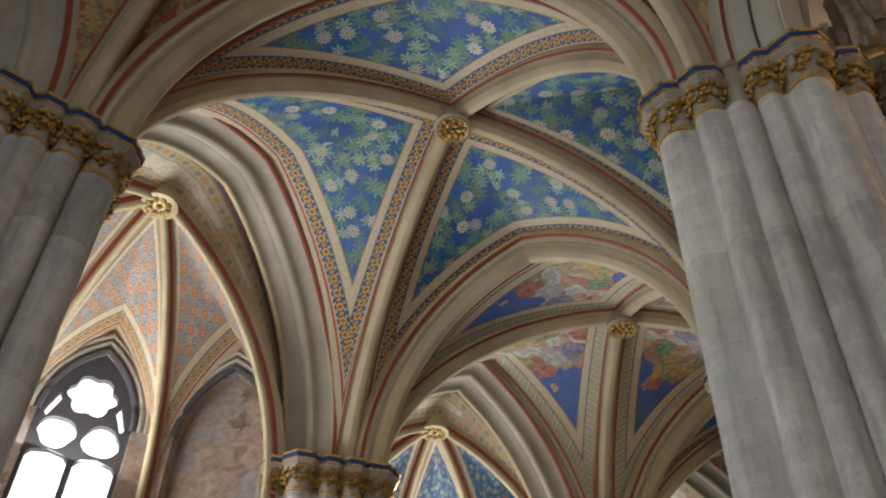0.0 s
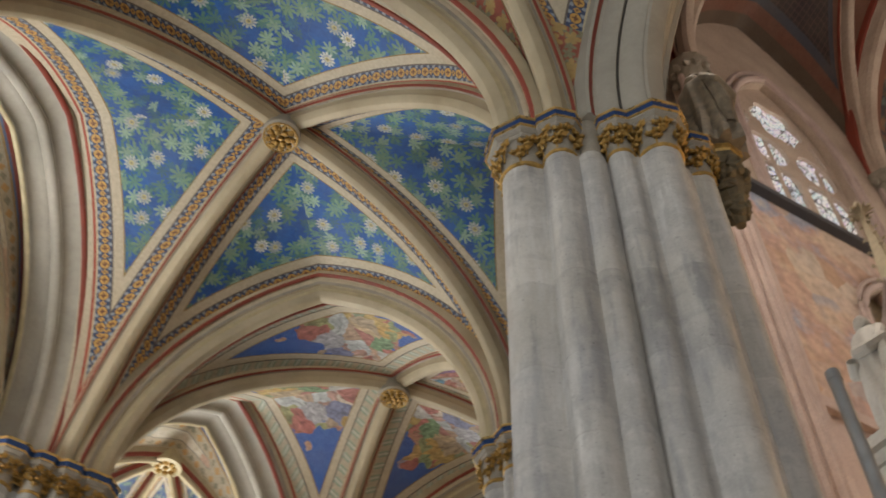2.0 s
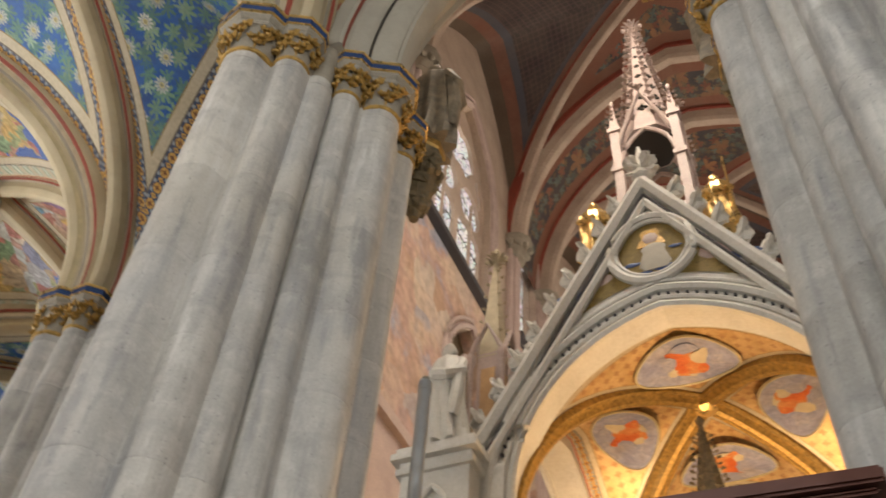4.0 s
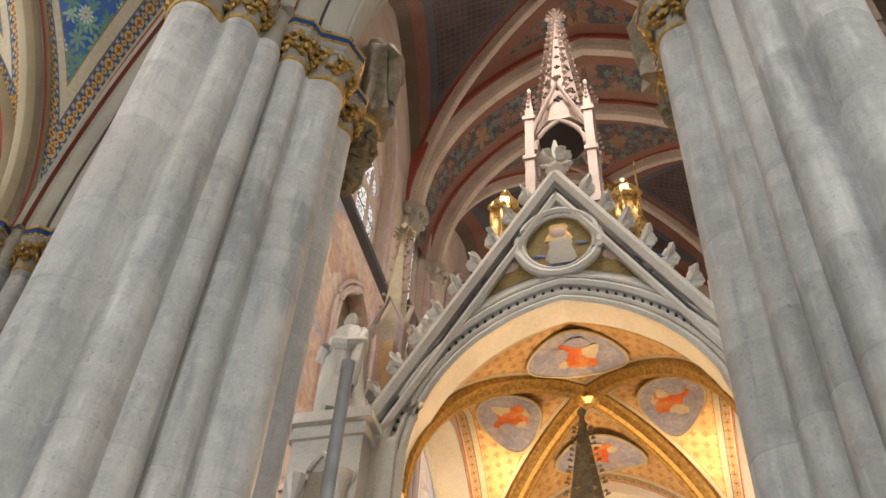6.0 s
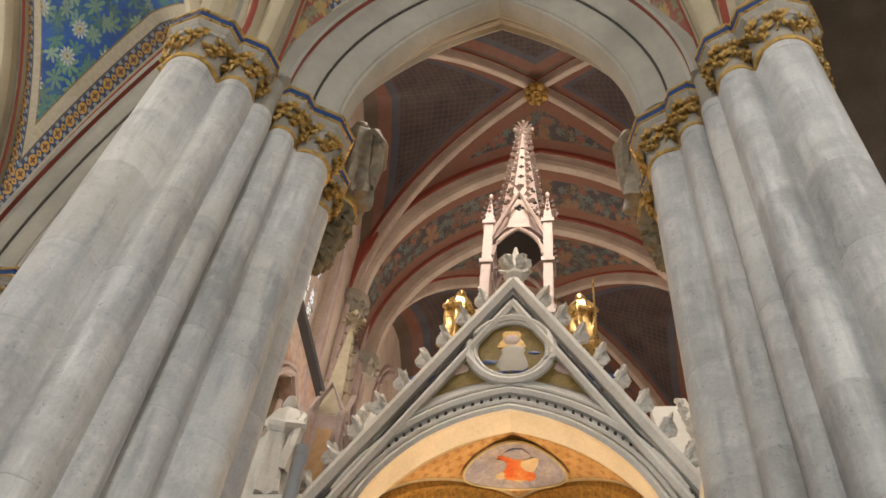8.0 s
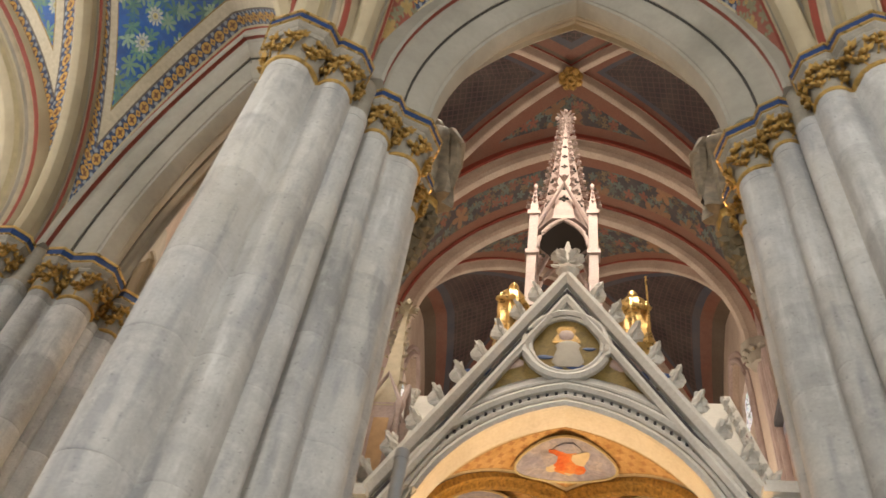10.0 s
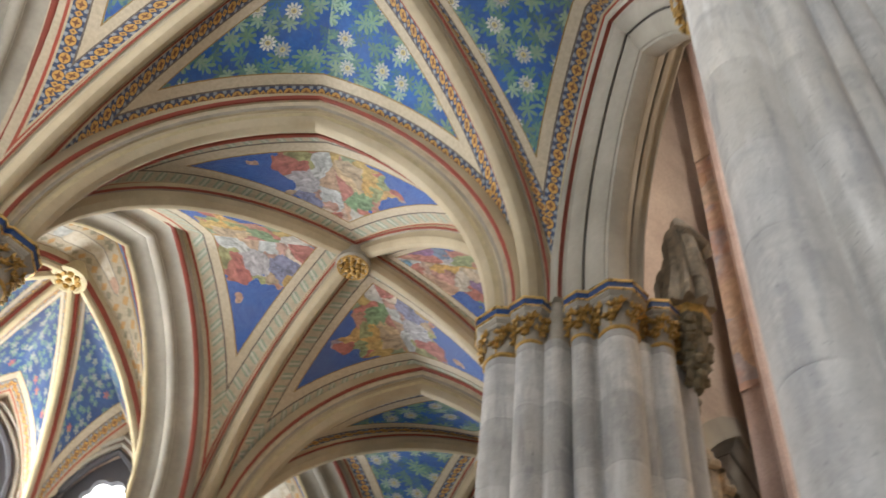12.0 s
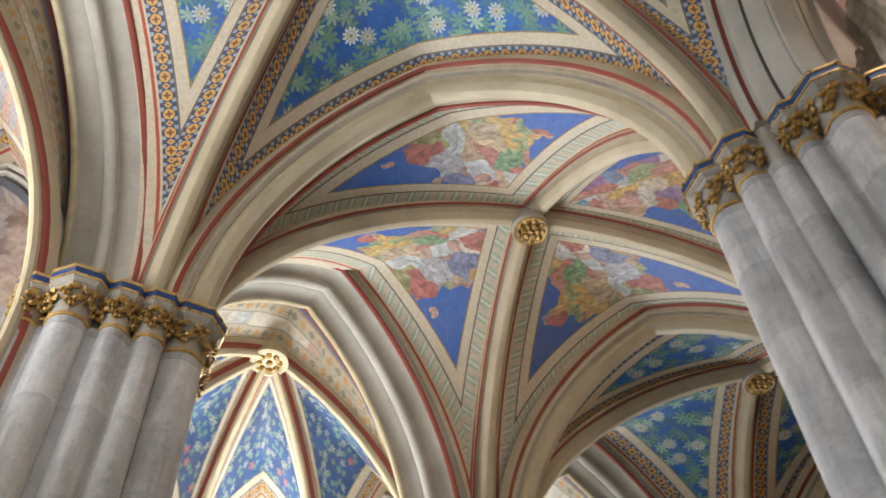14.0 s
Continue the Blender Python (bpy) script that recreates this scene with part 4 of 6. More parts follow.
# ---- chapels ----
def wall_with_opening(a, b, z0, z1, half, spring, apex, sill, thick, mat, parent=None, name="wall", centre=0.5, foot=None):
    """A wall from a to b with a pointed opening; returns the opening's outline and the wall's axes."""
    a, b = Vector((a[0], a[1], 0)), Vector((b[0], b[1], 0))
    d = (b - a).normalized()
    nrm = Vector((-d.y, d.x, 0))
    w = (b - a).length
    c = w * centre
    arch = full_arch((c - half, 0, spring), (c + half, 0, spring), apex - spring, 9)
    inner = [Vector((c - half, 0, sill))] + arch + [Vector((c + half, 0, sill))]
    outer = []
    for p in inner:
        outer.append(Vector((0 if p.x < c else w, 0, p.z)) if p.z <= spring + 1e-6 else Vector((w * (p.x - c + half) / (2 * half), 0, z1)))
    if foot is not None:
        # the top follows the wall arch of the vault
        line = full_arch((0, 0, foot), (w, 0, foot), z1 - foot, 14)
        for o in outer[1:-1]:
            o.z = 0.1 + next(p.z + (q.z - p.z) * (o.x - p.x) / max(q.x - p.x, 1e-6) for p, q in zip(line, line[1:]) if p.x - 1e-6 <= o.x <= q.x + 1e-6)
    bm = bmesh.new()
    put = lambda p, k: bm.verts.new(a + d * p.x + nrm * k + Vector((0, 0, p.z)))
    rows = [[put(i, 0), put(o, 0), put(o, thick), put(i, thick)] for i, o in zip(inner, outer)]
    for q, r in zip(rows, rows[1:]):
        for k in range(4):
            bm.faces.new((q[k], q[(k + 1) % 4], r[(k + 1) % 4], r[k]))
    m = Matrix.Translation(a) @ Matrix((( d.x, nrm.x, 0, 0), (d.y, nrm.y, 0, 0), (0, 0, 1, 0), (0, 0, 0, 1)))
    if sill > z0 + 0.01:
        box(bm, 0, 0, z0, w, thick, sill, 0, m)
    ob = part(name, bm, mat, parent)
    return ob, m, inner


def plate(bm, loops, m, depth, thick):
    """A stone plate in the window's plane: the first loop is its edge, the others are holes."""
    edges = []
    for lp in loops:
        vs = [bm.verts.new((x, 0, z)) for x, z in lp]
        edges += [bm.edges.new((vs[i], vs[(i + 1) % len(vs)])) for i in range(len(vs))]
    got = bmesh.ops.triangle_fill(bm, edges=edges, use_beauty=True, use_dissolve=False)
    faces = [f for f in got["geom"] if isinstance(f, bmesh.types.BMFace)]
    ex = bmesh.ops.extrude_face_region(bm, geom=faces)
    for v in ex["geom"]:
        if isinstance(v, bmesh.types.BMVert):
            v.co.y += thick
    for v in bm.verts:
        v.co = m @ Vector((v.co.x, v.co.y + depth, v.co.z))


def foil(cx, cz, r, lobes, deep, turn=0.0, n=42):
    out = []
    for i in range(n):
        t = 2 * math.pi * i / n
        q = r * (1 - deep + deep * abs(math.cos(lobes / 2 * (t + turn))) ** 0.7)
        out.append((cx + q * math.cos(t), cz + q * math.sin(t)))
    return out


def tracery(m, c, half, spring, apex, sill, depth, parent, mat, pane_mat):
    """Two lights below a pair of foiled rings and a six-lobed rose, cut through a stone plate; the pane behind."""
    edge = [(-half, sill)] + [(p.x, p.z) for p in full_arch((-half, 0, spring), (half, 0, spring), apex - spring, 9)] + [(half, sill)]
    loops = [[(c + x, z) for x, z in edge]]
    loops.append(foil(c, spring + (apex - spring) * 0.4, half * 0.54, 6, 0.26))
    g, low = half * 0.47, spring - half * 0.3
    for s in (-1, 1):
        loops.append(foil(c + s * half * 0.46, low, half * 0.4, 3, 0.14, s * 0.5))
        loops.append([(c + s * half * 0.78, spring + half * 0.02), (c + s * half * 0.86, spring + half * 0.12), (c + s * half * 0.66, spring + half * 0.68), (c + s * half * 0.58, spring + half * 0.5)])
        top = low - half * 0.5
        loops.append([(c + s * half * 0.07, sill + 0.06), (c + s * half * 0.9, sill + 0.06), (c + s * half * 0.9, top - half * 0.12), (c + s * half * 0.8, top), (c + s * half * 0.48, top + half * 0.06), (c + s * half * 0.17, top), (c + s * half * 0.07, top - half * 0.12)])
    bm = bmesh.new()
    plate(bm, loops, m, depth - 0.05, 0.1)
    part("tracery", bm, mat, parent, "carved stone window tracery", None, False)
    z = sill + 0.7
    while z < spring - half * 1.1:
        bm = bmesh.new()
        tube(bm, [m @ Vector((c - half, depth, z)), m @ Vector((c + half, depth, z))], 0.014, 4)
        part("glazing_bar", bm, LEAD, parent)
        z += 0.7
    bm = bmesh.new()
    n = len(edge)
    P = [m @ Vector((c + x, depth + 0.09, z)) for x, z in edge]
    for k in range(n // 2):
        ids = (k, k + 1, n - 2 - k, n - 1 - k)
        q = [bm.verts.new(P[i]) for i in (ids if k + 1 != n - 2 - k else ids[:2] + ids[3:])]
        bm.faces.new(q)
    pane = part("pane", bm, pane_mat, parent, "bright window glass")
    pane.visible_shadow = False


CHAPELS = [(Vector((-4.3, 8.33, 0)), 33, CHAPEL), (Vector((-1.2, 13.9, 0)), 62, CHAPELB), (Vector((2.9, 17.8, 0)), 92, CHAPELB)]
CHAP_RIB = mirror([(-0.085, -0.1), (-0.085, 0.02), (-0.07, 0.06), (-0.045, 0.08), (-0.05, 0.12), (-0.03, 0.16), (0.0, 0.17)])
CHAP_RIB_M = [0, 1, 1, 0, 0, 2, 2, 0, 0, 1, 1, 0]
for _i, (_c, _az, _paint) in enumerate(CHAPELS):
    root = thing("chapel", "polygonal side chapel with painted rib vault", "chapel", "radiating chapels", "structure")
    R, BZ, SP = 2.25, 11.0, 7.45
    vert = []
    for _j in range(-2, 4):
        t = radians(_az + 52 * _j)
        vert.append(_c + Vector((-math.cos(t), math.sin(t), 0)) * R)
    boss = _c + Vector((0, 0, BZ))
    # keep the walls that lie beyond the chapel arch
    pa, pb = OUTER[_i + 1], OUTER[_i + 2]
    dd = (pb - pa).normalized()
    out = Vector((-dd.y, dd.x, 0))
    for v in vert:
        deep = (v - pa).dot(out)
        if -0.4 < deep < 0.25:
            v += out * (0.28 - deep) + dd * 0.65
    diags = []
    for v in vert:
        p = v.copy()
        p.z = SP
        diags.append(half_arch(p, boss, 14))
        if (v - pa).dot(out) > -0.05:
            bm = bmesh.new()
            d = diags[-1][-1] - diags[-1][0]
            low = [Vector((v.x, v.y, 0.0))] + diags[-1]
            sweep(bm, low, Vector((-d.y, d.x, 0)), CHAP_RIB, CHAP_RIB_M)
            part("chapel_rib", bm, [RIB, RED, YELLOW], root, "cream rib with red and gold lines", None, True, 28)
    bmf = bmesh.new()
    for _j in range(len(vert) - 1):
        a, b = vert[_j], vert[_j + 1]
        mid = (a + b) / 2
        if min((a - pa).dot(out), (b - pa).dot(out)) < 0.2:
            continue
        top = Vector((mid.x, mid.y, 10.1))
        pa_, pb_ = diags[_j][0], diags[_j + 1][0]
        bmw = bmesh.new()
        web(bmw, half_arch(pa_, top, 14), diags[_j], 1), web(bmw, half_arch(pb_, top, 14), diags[_j + 1], -1)
        bmesh.ops.remove_doubles(bmw, verts=bmw.verts, dist=0.001)
        part("chapel_cell", bmw, _paint, root, "", None, True, 80)
        windowed = _j == 2 or (_i > 0 and _j == 3)
        half = 0.62 if windowed else 0.66
        inwards = _c - mid
        d = (b - a).normalized()
        if Vector((-d.y, d.x, 0)).dot(inwards) > 0:
            q0, q1 = b, a
        else:
            q0, q1 = a, b
        wall, m, inner = wall_with_opening(q0, q1, 0.0, 10.15, half, 8.55, 9.72, 5.2, 0.35, FRESCO, root, "chapel_wall", foot=SP)
        w = (b - a).length
        for off, wid in ((0.0, 0.05), (0.09, 0.035), (0.17, 0.03)):
            bm = bmesh.new()
            k = half + off
            tube(bm, [m @ Vector((w / 2 + p.x, -0.01 - off * 0.2, p.z)) for p in full_arch((-k, 0, 8.55), (k, 0, 8.55), 1.17 + off * 1.4, 9)], wid, 6)
            part("arch_moulding", bm, RIBG if off else LEAD, root, "", None, True)
        if windowed:
            tracery(m, w / 2, half, 8.55, 9.72, 5.2, 0.16, root, LEAD, SKYGLOW)
        else:
            bm = bmesh.new()
            box(bm, 0.2, 0.25, 5.2, w - 0.2, 0.3, 9.7, 0, m)
            part("niche_painting", bm, FRESCO, root, "faded wall painting in a niche")
    # front cells, from the first and last free rib to the chapel arch
    crown = CHAPEL_PTS[_i + 1][len(CHAPEL_PTS[_i + 1]) // 2] + out * 0.3
    crown.z = 11.35
    h = split(CHAPEL_PTS[_i + 1])
    free = [k for k, v in enumerate(vert) if (v - pa).dot(out) > -0.05]
    for half_pts, key, sg in ((h[0], free[-1] if (vert[free[-1]] - pb).length < (vert[free[0]] - pb).length else free[0], 1), (h[1], free[0] if (vert[free[0]] - pa).length < (vert[free[-1]] - pa).length else free[-1], -1)):
        line = [p + out * 0.4 for p in half_pts]
        src = diags[key]
        ds = [src[min(round(k * (len(src) - 1) / (len(line) - 1)), len(src) - 1)] for k in range(len(line))]
        web(bmf, line, ds, sg)
    bm = bmesh.new()
    for v, pr in ((vert[free[-1]], pb), (vert[free[0]], pa)):
        other = pb if pr is pa else pa
        if (v - pr).length > (v - other).length:
            pr = other
        e0, e1 = v + out * 0.1, pr + out * 0.55
        d = e1 - e0
        nn = Vector((-d.y, d.x, 0)).normalized() * 0.15
        q = [[bm.verts.new(Vector((p.x, p.y, z)) + nn * g) for g in (-1, 1)] for p in (e0, e1) for z in (0, 8.2)]
        for i0, i1 in ((0, 1), (1, 3), (3, 2), (2, 0)):
            bm.faces.new((q[i0][0], q[i1][0], q[i1][1], q[i0][1]))
        for g in (0, 1):
            bm.faces.new((q[0][g], q[1][g], q[3][g], q[2][g]))
    part("chapel_return", bm, RIBG, root)
    bmesh.ops.remove_doubles(bmf, verts=bmf.verts, dist=0.001)
    part("front_cell", bmf, FRONT, root, "cream cell painted with pale scenes", None, True, 80)
    bm = bmesh.new()
    lathe(bm, [(0.1, BZ + 0.1), (0.2, BZ - 0.1), (0.24, BZ - 0.2), (0.25, BZ - 0.25), (0.2, BZ - 0.27), (0.17, BZ - 0.24)], 20, Matrix.Translation(_c))
    part("chapel_boss", bm, YELLOW, root, "pale gold boss", None, True, 40)
    bm = bmesh.new()
    for cnt, rr in ((8, 0.13), (1, 0)):
        for q in range(cnt):
            lump(bm, _c + Vector((rr * math.cos(q * 0.785), rr * math.sin(q * 0.785), BZ - 0.25)), 0.05)
    part("rosette", bm, OLDGOLD, root, "gilded leaf rosette")

# ---- choir ----
AX, LAT = Vector((0.961, 0.276, 0)), Vector((-0.276, 0.961, 0))


def at(axial, lateral, z):
    return CENTRE + AX * axial + LAT * lateral + Vector((0, 0, z))


HW = 5.3
CH_RIB = mirror([(-0.24, -0.2), (-0.24, 0.03), (-0.2, 0.06), (-0.17, 0.04), (-0.14, 0.12), (-0.13, 0.24), (-0.08, 0.32), (0, 0.34)])
CH_RIB_M = [1, 1, 0, 0, 0, 0, 0, 0, 0, 0, 0, 0, 1, 1]


def choir_rib(p, q, parent, name="choir_rib"):
    pts = half_arch(p, q, 16)
    d = pts[-1] - pts[0]
    bm = bmesh.new()
    sweep(bm, pts, Vector((-d.y, d.x, 0)), CH_RIB, CH_RIB_M)
    part(name, bm, [CHOIR, RED], parent, "pink stone rib", None, True, 28)
    return pts


def choir_bay(x0, x1, key, spring, side_top, mats, end_top, ends=(True, True)):
    root = thing("choir_vault", "high rib vault painted dark red and blue", "vault", "high vault bays", "structure")
    cor = {(i, s): at(x, s * HW, spring) for i, x in ((0, x0), (1, x1)) for s in (1, -1)}
    dg = {k: choir_rib(v, key, root) for k, v in cor.items()}
    def cell(mat, *halves):
        bm = bmesh.new()
        for arch, dia, sg in halves:
            web(bm, arch, dia, sg)
        bmesh.ops.remove_doubles(bm, verts=bm.verts, dist=0.001)
        part("choir_cell", bm, mat, root, "", None, True, 80)

    for s in (1, -1):
        h = split(full_arch(cor[0, s], cor[1, s], side_top - spring, 16))
        cell(mats[0], (h[0], dg[0, s], s), (h[1], dg[1, s], -s))
    for i in (0, 1):
        pts = full_arch(cor[i, 1], cor[i, -1], end_top - spring, 16)
        h = split(pts)
        cell(mats[1 + i], (h[0], dg[i, 1], 1), (h[1], dg[i, -1], -1))
        bm = bmesh.new()
        sweep(bm, pts, arch_side(cor[i, 1], cor[i, -1]), [(b * 1.5, d * 1.3) for b, d in CH_RIB], CH_RIB_M)
        part("choir_arch", bm, [CHOIR, RED], root, "pink stone transverse arch", None, True, 28)
    bm = bmesh.new()
    lathe(bm, [(0.2, key.z), (0.34, key.z - 0.3), (0.38, key.z - 0.42), (0.3, key.z - 0.5)], 16, Matrix.Translation((key.x, key.y, 0)))
    for q in range(8):
        lump(bm, key + Vector((0.3 * math.cos(q * 0.785), 0.3 * math.sin(q * 0.785), -0.5)), 0.13)
        lump(bm, key + Vector((0.12 * math.cos(q * 0.785), 0.12 * math.sin(q * 0.785), -0.56)), 0.1)
    part("keystone", bm, OLDGOLD, root, "gilded keystone")
    return cor


SPR = 21.8
choir_bay(0.3, 6.6, at(4.4, 0.05, 29.9), SPR, 27.6, [CHOIRWEB, CHOIRWEB, CHOIRLEAF], 29.0)
choir_bay(8.9, 16.6, at(12.6, 0, 29.2), SPR, 27.0, [CHOIRWEB, CHOIRLEAF, CHOIRWEB], 28.6)
_a, _b = full_arch(at(6.6, HW, SPR), at(6.6, -HW, SPR), 29.0 - SPR, 16), full_arch(at(8.9, HW, SPR), at(8.9, -HW, SPR), 28.6 - SPR, 16)
bm = bmesh.new()
_h, _g = split(_a), split(_b)
web(bm, _h[0], _g[0], 1), web(bm, _h[1], _g[1], -1)
tagged(part("ceiling_band", bm, CHOIRLEAF, None, "", None, True, 80), "painted foliage band between two high arches", "vault", kind="structure")
# apse half vault towards the ambulatory
bm = bmesh.new()
for _s in (1, -1):
    web(bm, half_arch(at(0.3, _s * HW, SPR), at(0.3, 0, 29.0), 16), half_arch(at(-5.6, _s * 1.9, SPR), at(0.3, 0, 29.0), 16), _s)
tagged(part("ceiling_apse", bm, CHOIRWEB, None, "", None, True, 80), "dark red painted apse vault", "vault", kind="structure")


def choir_wall(s, spans):
    """One long wall of the choir, span by span, with tall windows and wall shafts."""
    for i, (x0, x1, half, spring, apex, sill) in enumerate(spans):
        root = thing("wall_choir_side", "pink stone choir wall with a tall stained glass window", "wall", "choir walls", "structure")
        a, b = (at(x0, s * HW, 0), at(x1, s * HW, 0)) if s > 0 else (at(x1, s * HW, 0), at(x0, s * HW, 0))
        if half:
            wl, m, inner = wall_with_opening(a, b, sill - 0.4, 27.8, half, spring, apex, sill, 0.5, CHOIR, root, "upper_wall")
            c = (x1 - x0) / 2
            tracery(m, c, half, spring, apex, sill, 0.25, root, CHOIR, STAINED)
            bm = bmesh.new()
            for k in (-0.5, 0.5):
                tube(bm, [m @ Vector((c + k * half, 0.2, sill)), m @ Vector((c + k * half, 0.2, spring - 0.3))], 0.05, 5)
            part("mullion", bm, CHOIR, root)
            for off, r in ((0.12, 0.09), (0.34, 0.07)):
                bm = bmesh.new()
                k = half + off
                tube(bm, [m @ Vector((c - k, -0.03, sill))] + [m @ Vector((c + p.x, -0.03, p.z)) for p in full_arch((-k, 0, spring), (k, 0, spring), apex - spring + off * 1.2, 9)] + [m @ Vector((c + k, -0.03, sill))], r, 7)
                part("window_moulding", bm, PINK, root, "", None, True)
        # painted wall below the window, a sloping hood, and an open gallery
        d = (b - a).normalized()
        nrm = Vector((-d.y, d.x, 0))
        m = Matrix.Translation((a.x, a.y, 0)) @ Matrix(((d.x, nrm.x, 0, 0), (d.y, nrm.y, 0, 0), (0, 0, 1, 0), (0, 0, 0, 1)))
        w = (b - a).length
        wall_with_opening(a, b, 11.5, sill - 0.4, w * 0.16, 14.6, 16.3, 12.2, 0.5, FRESCO2, root, "painted_wall", 0.62)
        bm = bmesh.new()
        box(bm, w * 0.4, 0.3, 12.0, w * 0.84, 0.35, 16.5, 0, m)
        part("niche_back", bm, FOLIAGE, root, "dark niche in the painted wall")
        for off, r in ((0.08, 0.07), (0.24, 0.05)):
            bm = bmesh.new()
            k = w * 0.16 + off
            tube(bm, [m @ Vector((w * 0.62 - k, -0.03, 12.2))] + [m @ Vector((w * 0.62 + p.x, -0.03, p.z)) for p in full_arch((-k, 0, 14.6), (k, 0, 14.6), 1.7 + off * 1.2, 9)] + [m @ Vector((w * 0.62 + k, -0.03, 12.2))], r, 7)
            part("niche_moulding", bm, PINK, root, "", None, True)
        bm = bmesh.new()
        tube(bm, [m @ Vector((w * 0.62, 0.1, 12.2)), m @ Vector((w * 0.62, 0.1, 15.6))], 0.06, 7)
        part("colonnette", bm, PINK, root, "", None, True)
        wl, m2, inner = wall_with_opening(a, b, 0.0, 11.5, w * 0.3, 8.2, 10.2, 2.0, 0.5, PINK, root, "lower_wall")
        bm = bmesh.new()
        for k in (w * 0.3 + 0.1, w * 0.3 + 0.3):
            tube(bm, [m @ Vector((w / 2 - k, -0.04, 0))] + [m @ Vector((w / 2 + p.x, -0.04, p.z)) for p in full_arch((-k, 0, 8.2), (k, 0, 8.2), 2.0 + (k - w * 0.3) * 1.3, 9)] + [m @ Vector((w / 2 + k, -0.04, 0))], 0.1, 7)
        part("gallery_moulding", bm, PINK, root, "", None, True)
        bm = bmesh.new()
        box(bm, 0.35, -0.2, sill - 0.42, w - 0.35, 0.0, sill - 0.24, 0, m)
        part("dark_sill", bm, LEAD, root, "dark sill below the window")
        bm = bmesh.new()
        for z in (11.5,):
            box(bm, 0, -0.12, z - 0.1, w, 0.0, z + 0.12, 0, m)
        part("string_course", bm, PINK, root)
        # wall shafts with a capital
        bm = bmesh.new()
        for k in (-0.26, -0.09, 0.09, 0.26):
            tube(bm, [m @ Vector((k if s > 0 else w - k, -0.16 + abs(k) * 0.4, z)) for z in (0, 10, SPR - 0.5)], 0.1, 8)
        part("wall_shaft", bm, PINK, root, "slender pink wall shafts", None, True)
        bm = bmesh.new()
        x = 0 if s > 0 else w
        lathe(bm, [(0.3, SPR - 0.7), (0.33, SPR - 0.4), (0.48, SPR - 0.15), (0.5, SPR), (0.3, SPR + 0.05)], 10, m @ Matrix.Translation((x, -0.1, 0)))
        for q in range(10):
            lump(bm, m @ Vector((x + 0.4 * math.cos(q * 0.628), -0.1 + 0.4 * math.sin(q * 0.628), SPR - 0.3)), 0.12)
        part("wall_capital", bm, BELL, root, "carved leaf capital", None, True)


for _s in (1, -1):
    choir_wall(_s, [(0.3, 6.6, 1.6, 21.2, 24.2, 17.9), (6.6, 8.9, 0.7, 22.6, 24.6, 19.0), (8.9, 16.6, 1.7, 21.8, 25.0, 18.0)])
# unseen window added above the arcade to go with the apse fill lamp
added_window = thing("window_apse_added", "added unseen window behind the fill lamp of the apse", "window", "", "structure", tuple(at(-5.9, 0, 15.6)))
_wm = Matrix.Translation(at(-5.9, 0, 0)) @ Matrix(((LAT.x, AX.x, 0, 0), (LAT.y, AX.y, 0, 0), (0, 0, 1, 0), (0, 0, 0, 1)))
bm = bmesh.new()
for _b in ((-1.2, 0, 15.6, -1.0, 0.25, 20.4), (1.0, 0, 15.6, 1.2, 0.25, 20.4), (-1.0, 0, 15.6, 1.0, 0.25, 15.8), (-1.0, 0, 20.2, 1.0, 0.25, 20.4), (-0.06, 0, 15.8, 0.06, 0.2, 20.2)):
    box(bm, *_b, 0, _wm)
part("window_frame", bm, CHOIR, added_window)
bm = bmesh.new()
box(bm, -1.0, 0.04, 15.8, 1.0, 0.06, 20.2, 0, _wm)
part("pane", bm, STAINED, added_window)
# end of the nave seen beyond the high altar
bm = bmesh.new()
_m = Matrix.Translation(at(16.6, 0, 0)) @ Matrix(((LAT.x, AX.x, 0, 0), (LAT.y, AX.y, 0, 0), (0, 0, 1, 0), (0, 0, 0, 1)))
box(bm, -HW - 0.6, 0.1, 0, HW + 0.6, 0.6, 29.6, 0, _m)
tagged(part("wall_nave_end", bm, WALL), "beige stone wall beyond the high altar", "wall", kind="structure")
bm = bmesh.new()
box(bm, -HW - 0.4, -0.25, 17.6, HW + 0.4, 0.1, 18.0, 0, _m)
box(bm, -HW - 0.4, -0.15, 12.0, HW + 0.4, 0.1, 12.25, 0, _m)
tagged(part("trim_nave_end", bm, CHOIR), "stone cornice on the end wall", "cornice", kind="structure")


# ---- the ciborium over the high altar ----
CM = Matrix.Translation(CENTRE) @ Matrix(((0.276, 0.961, 0, 0), (-0.961, 0.276, 0, 0), (0, 0, 1, 0), (0, 0, 0, 1)))
ciborium = thing("ciborium", "white marble Gothic altar canopy with gilded gables", "altar canopy", at=(CENTRE.x, CENTRE.y, 0))
D = 2.18          # from the middle to each front
GT, SLOPE = 11.28, 1.72
ASP, AAP, AHW = 7.0, 9.12, 1.76


def cpart(name, bm, mats, label="", parent=None, smooth=False, turn=0.0, angle=35):
    ob = part(name, bm, mats, None, label, None, smooth, angle)
    ob.matrix_world = CM @ Matrix.Rotation(turn, 4, "Z")
    ob.parent = parent or ciborium
    ob.matrix_parent_inverse = (parent or ciborium).matrix_world.inverted()
    return ob


bpy.context.view_layer.update()


def gable_z(x):
    return GT - SLOPE * abs(x)


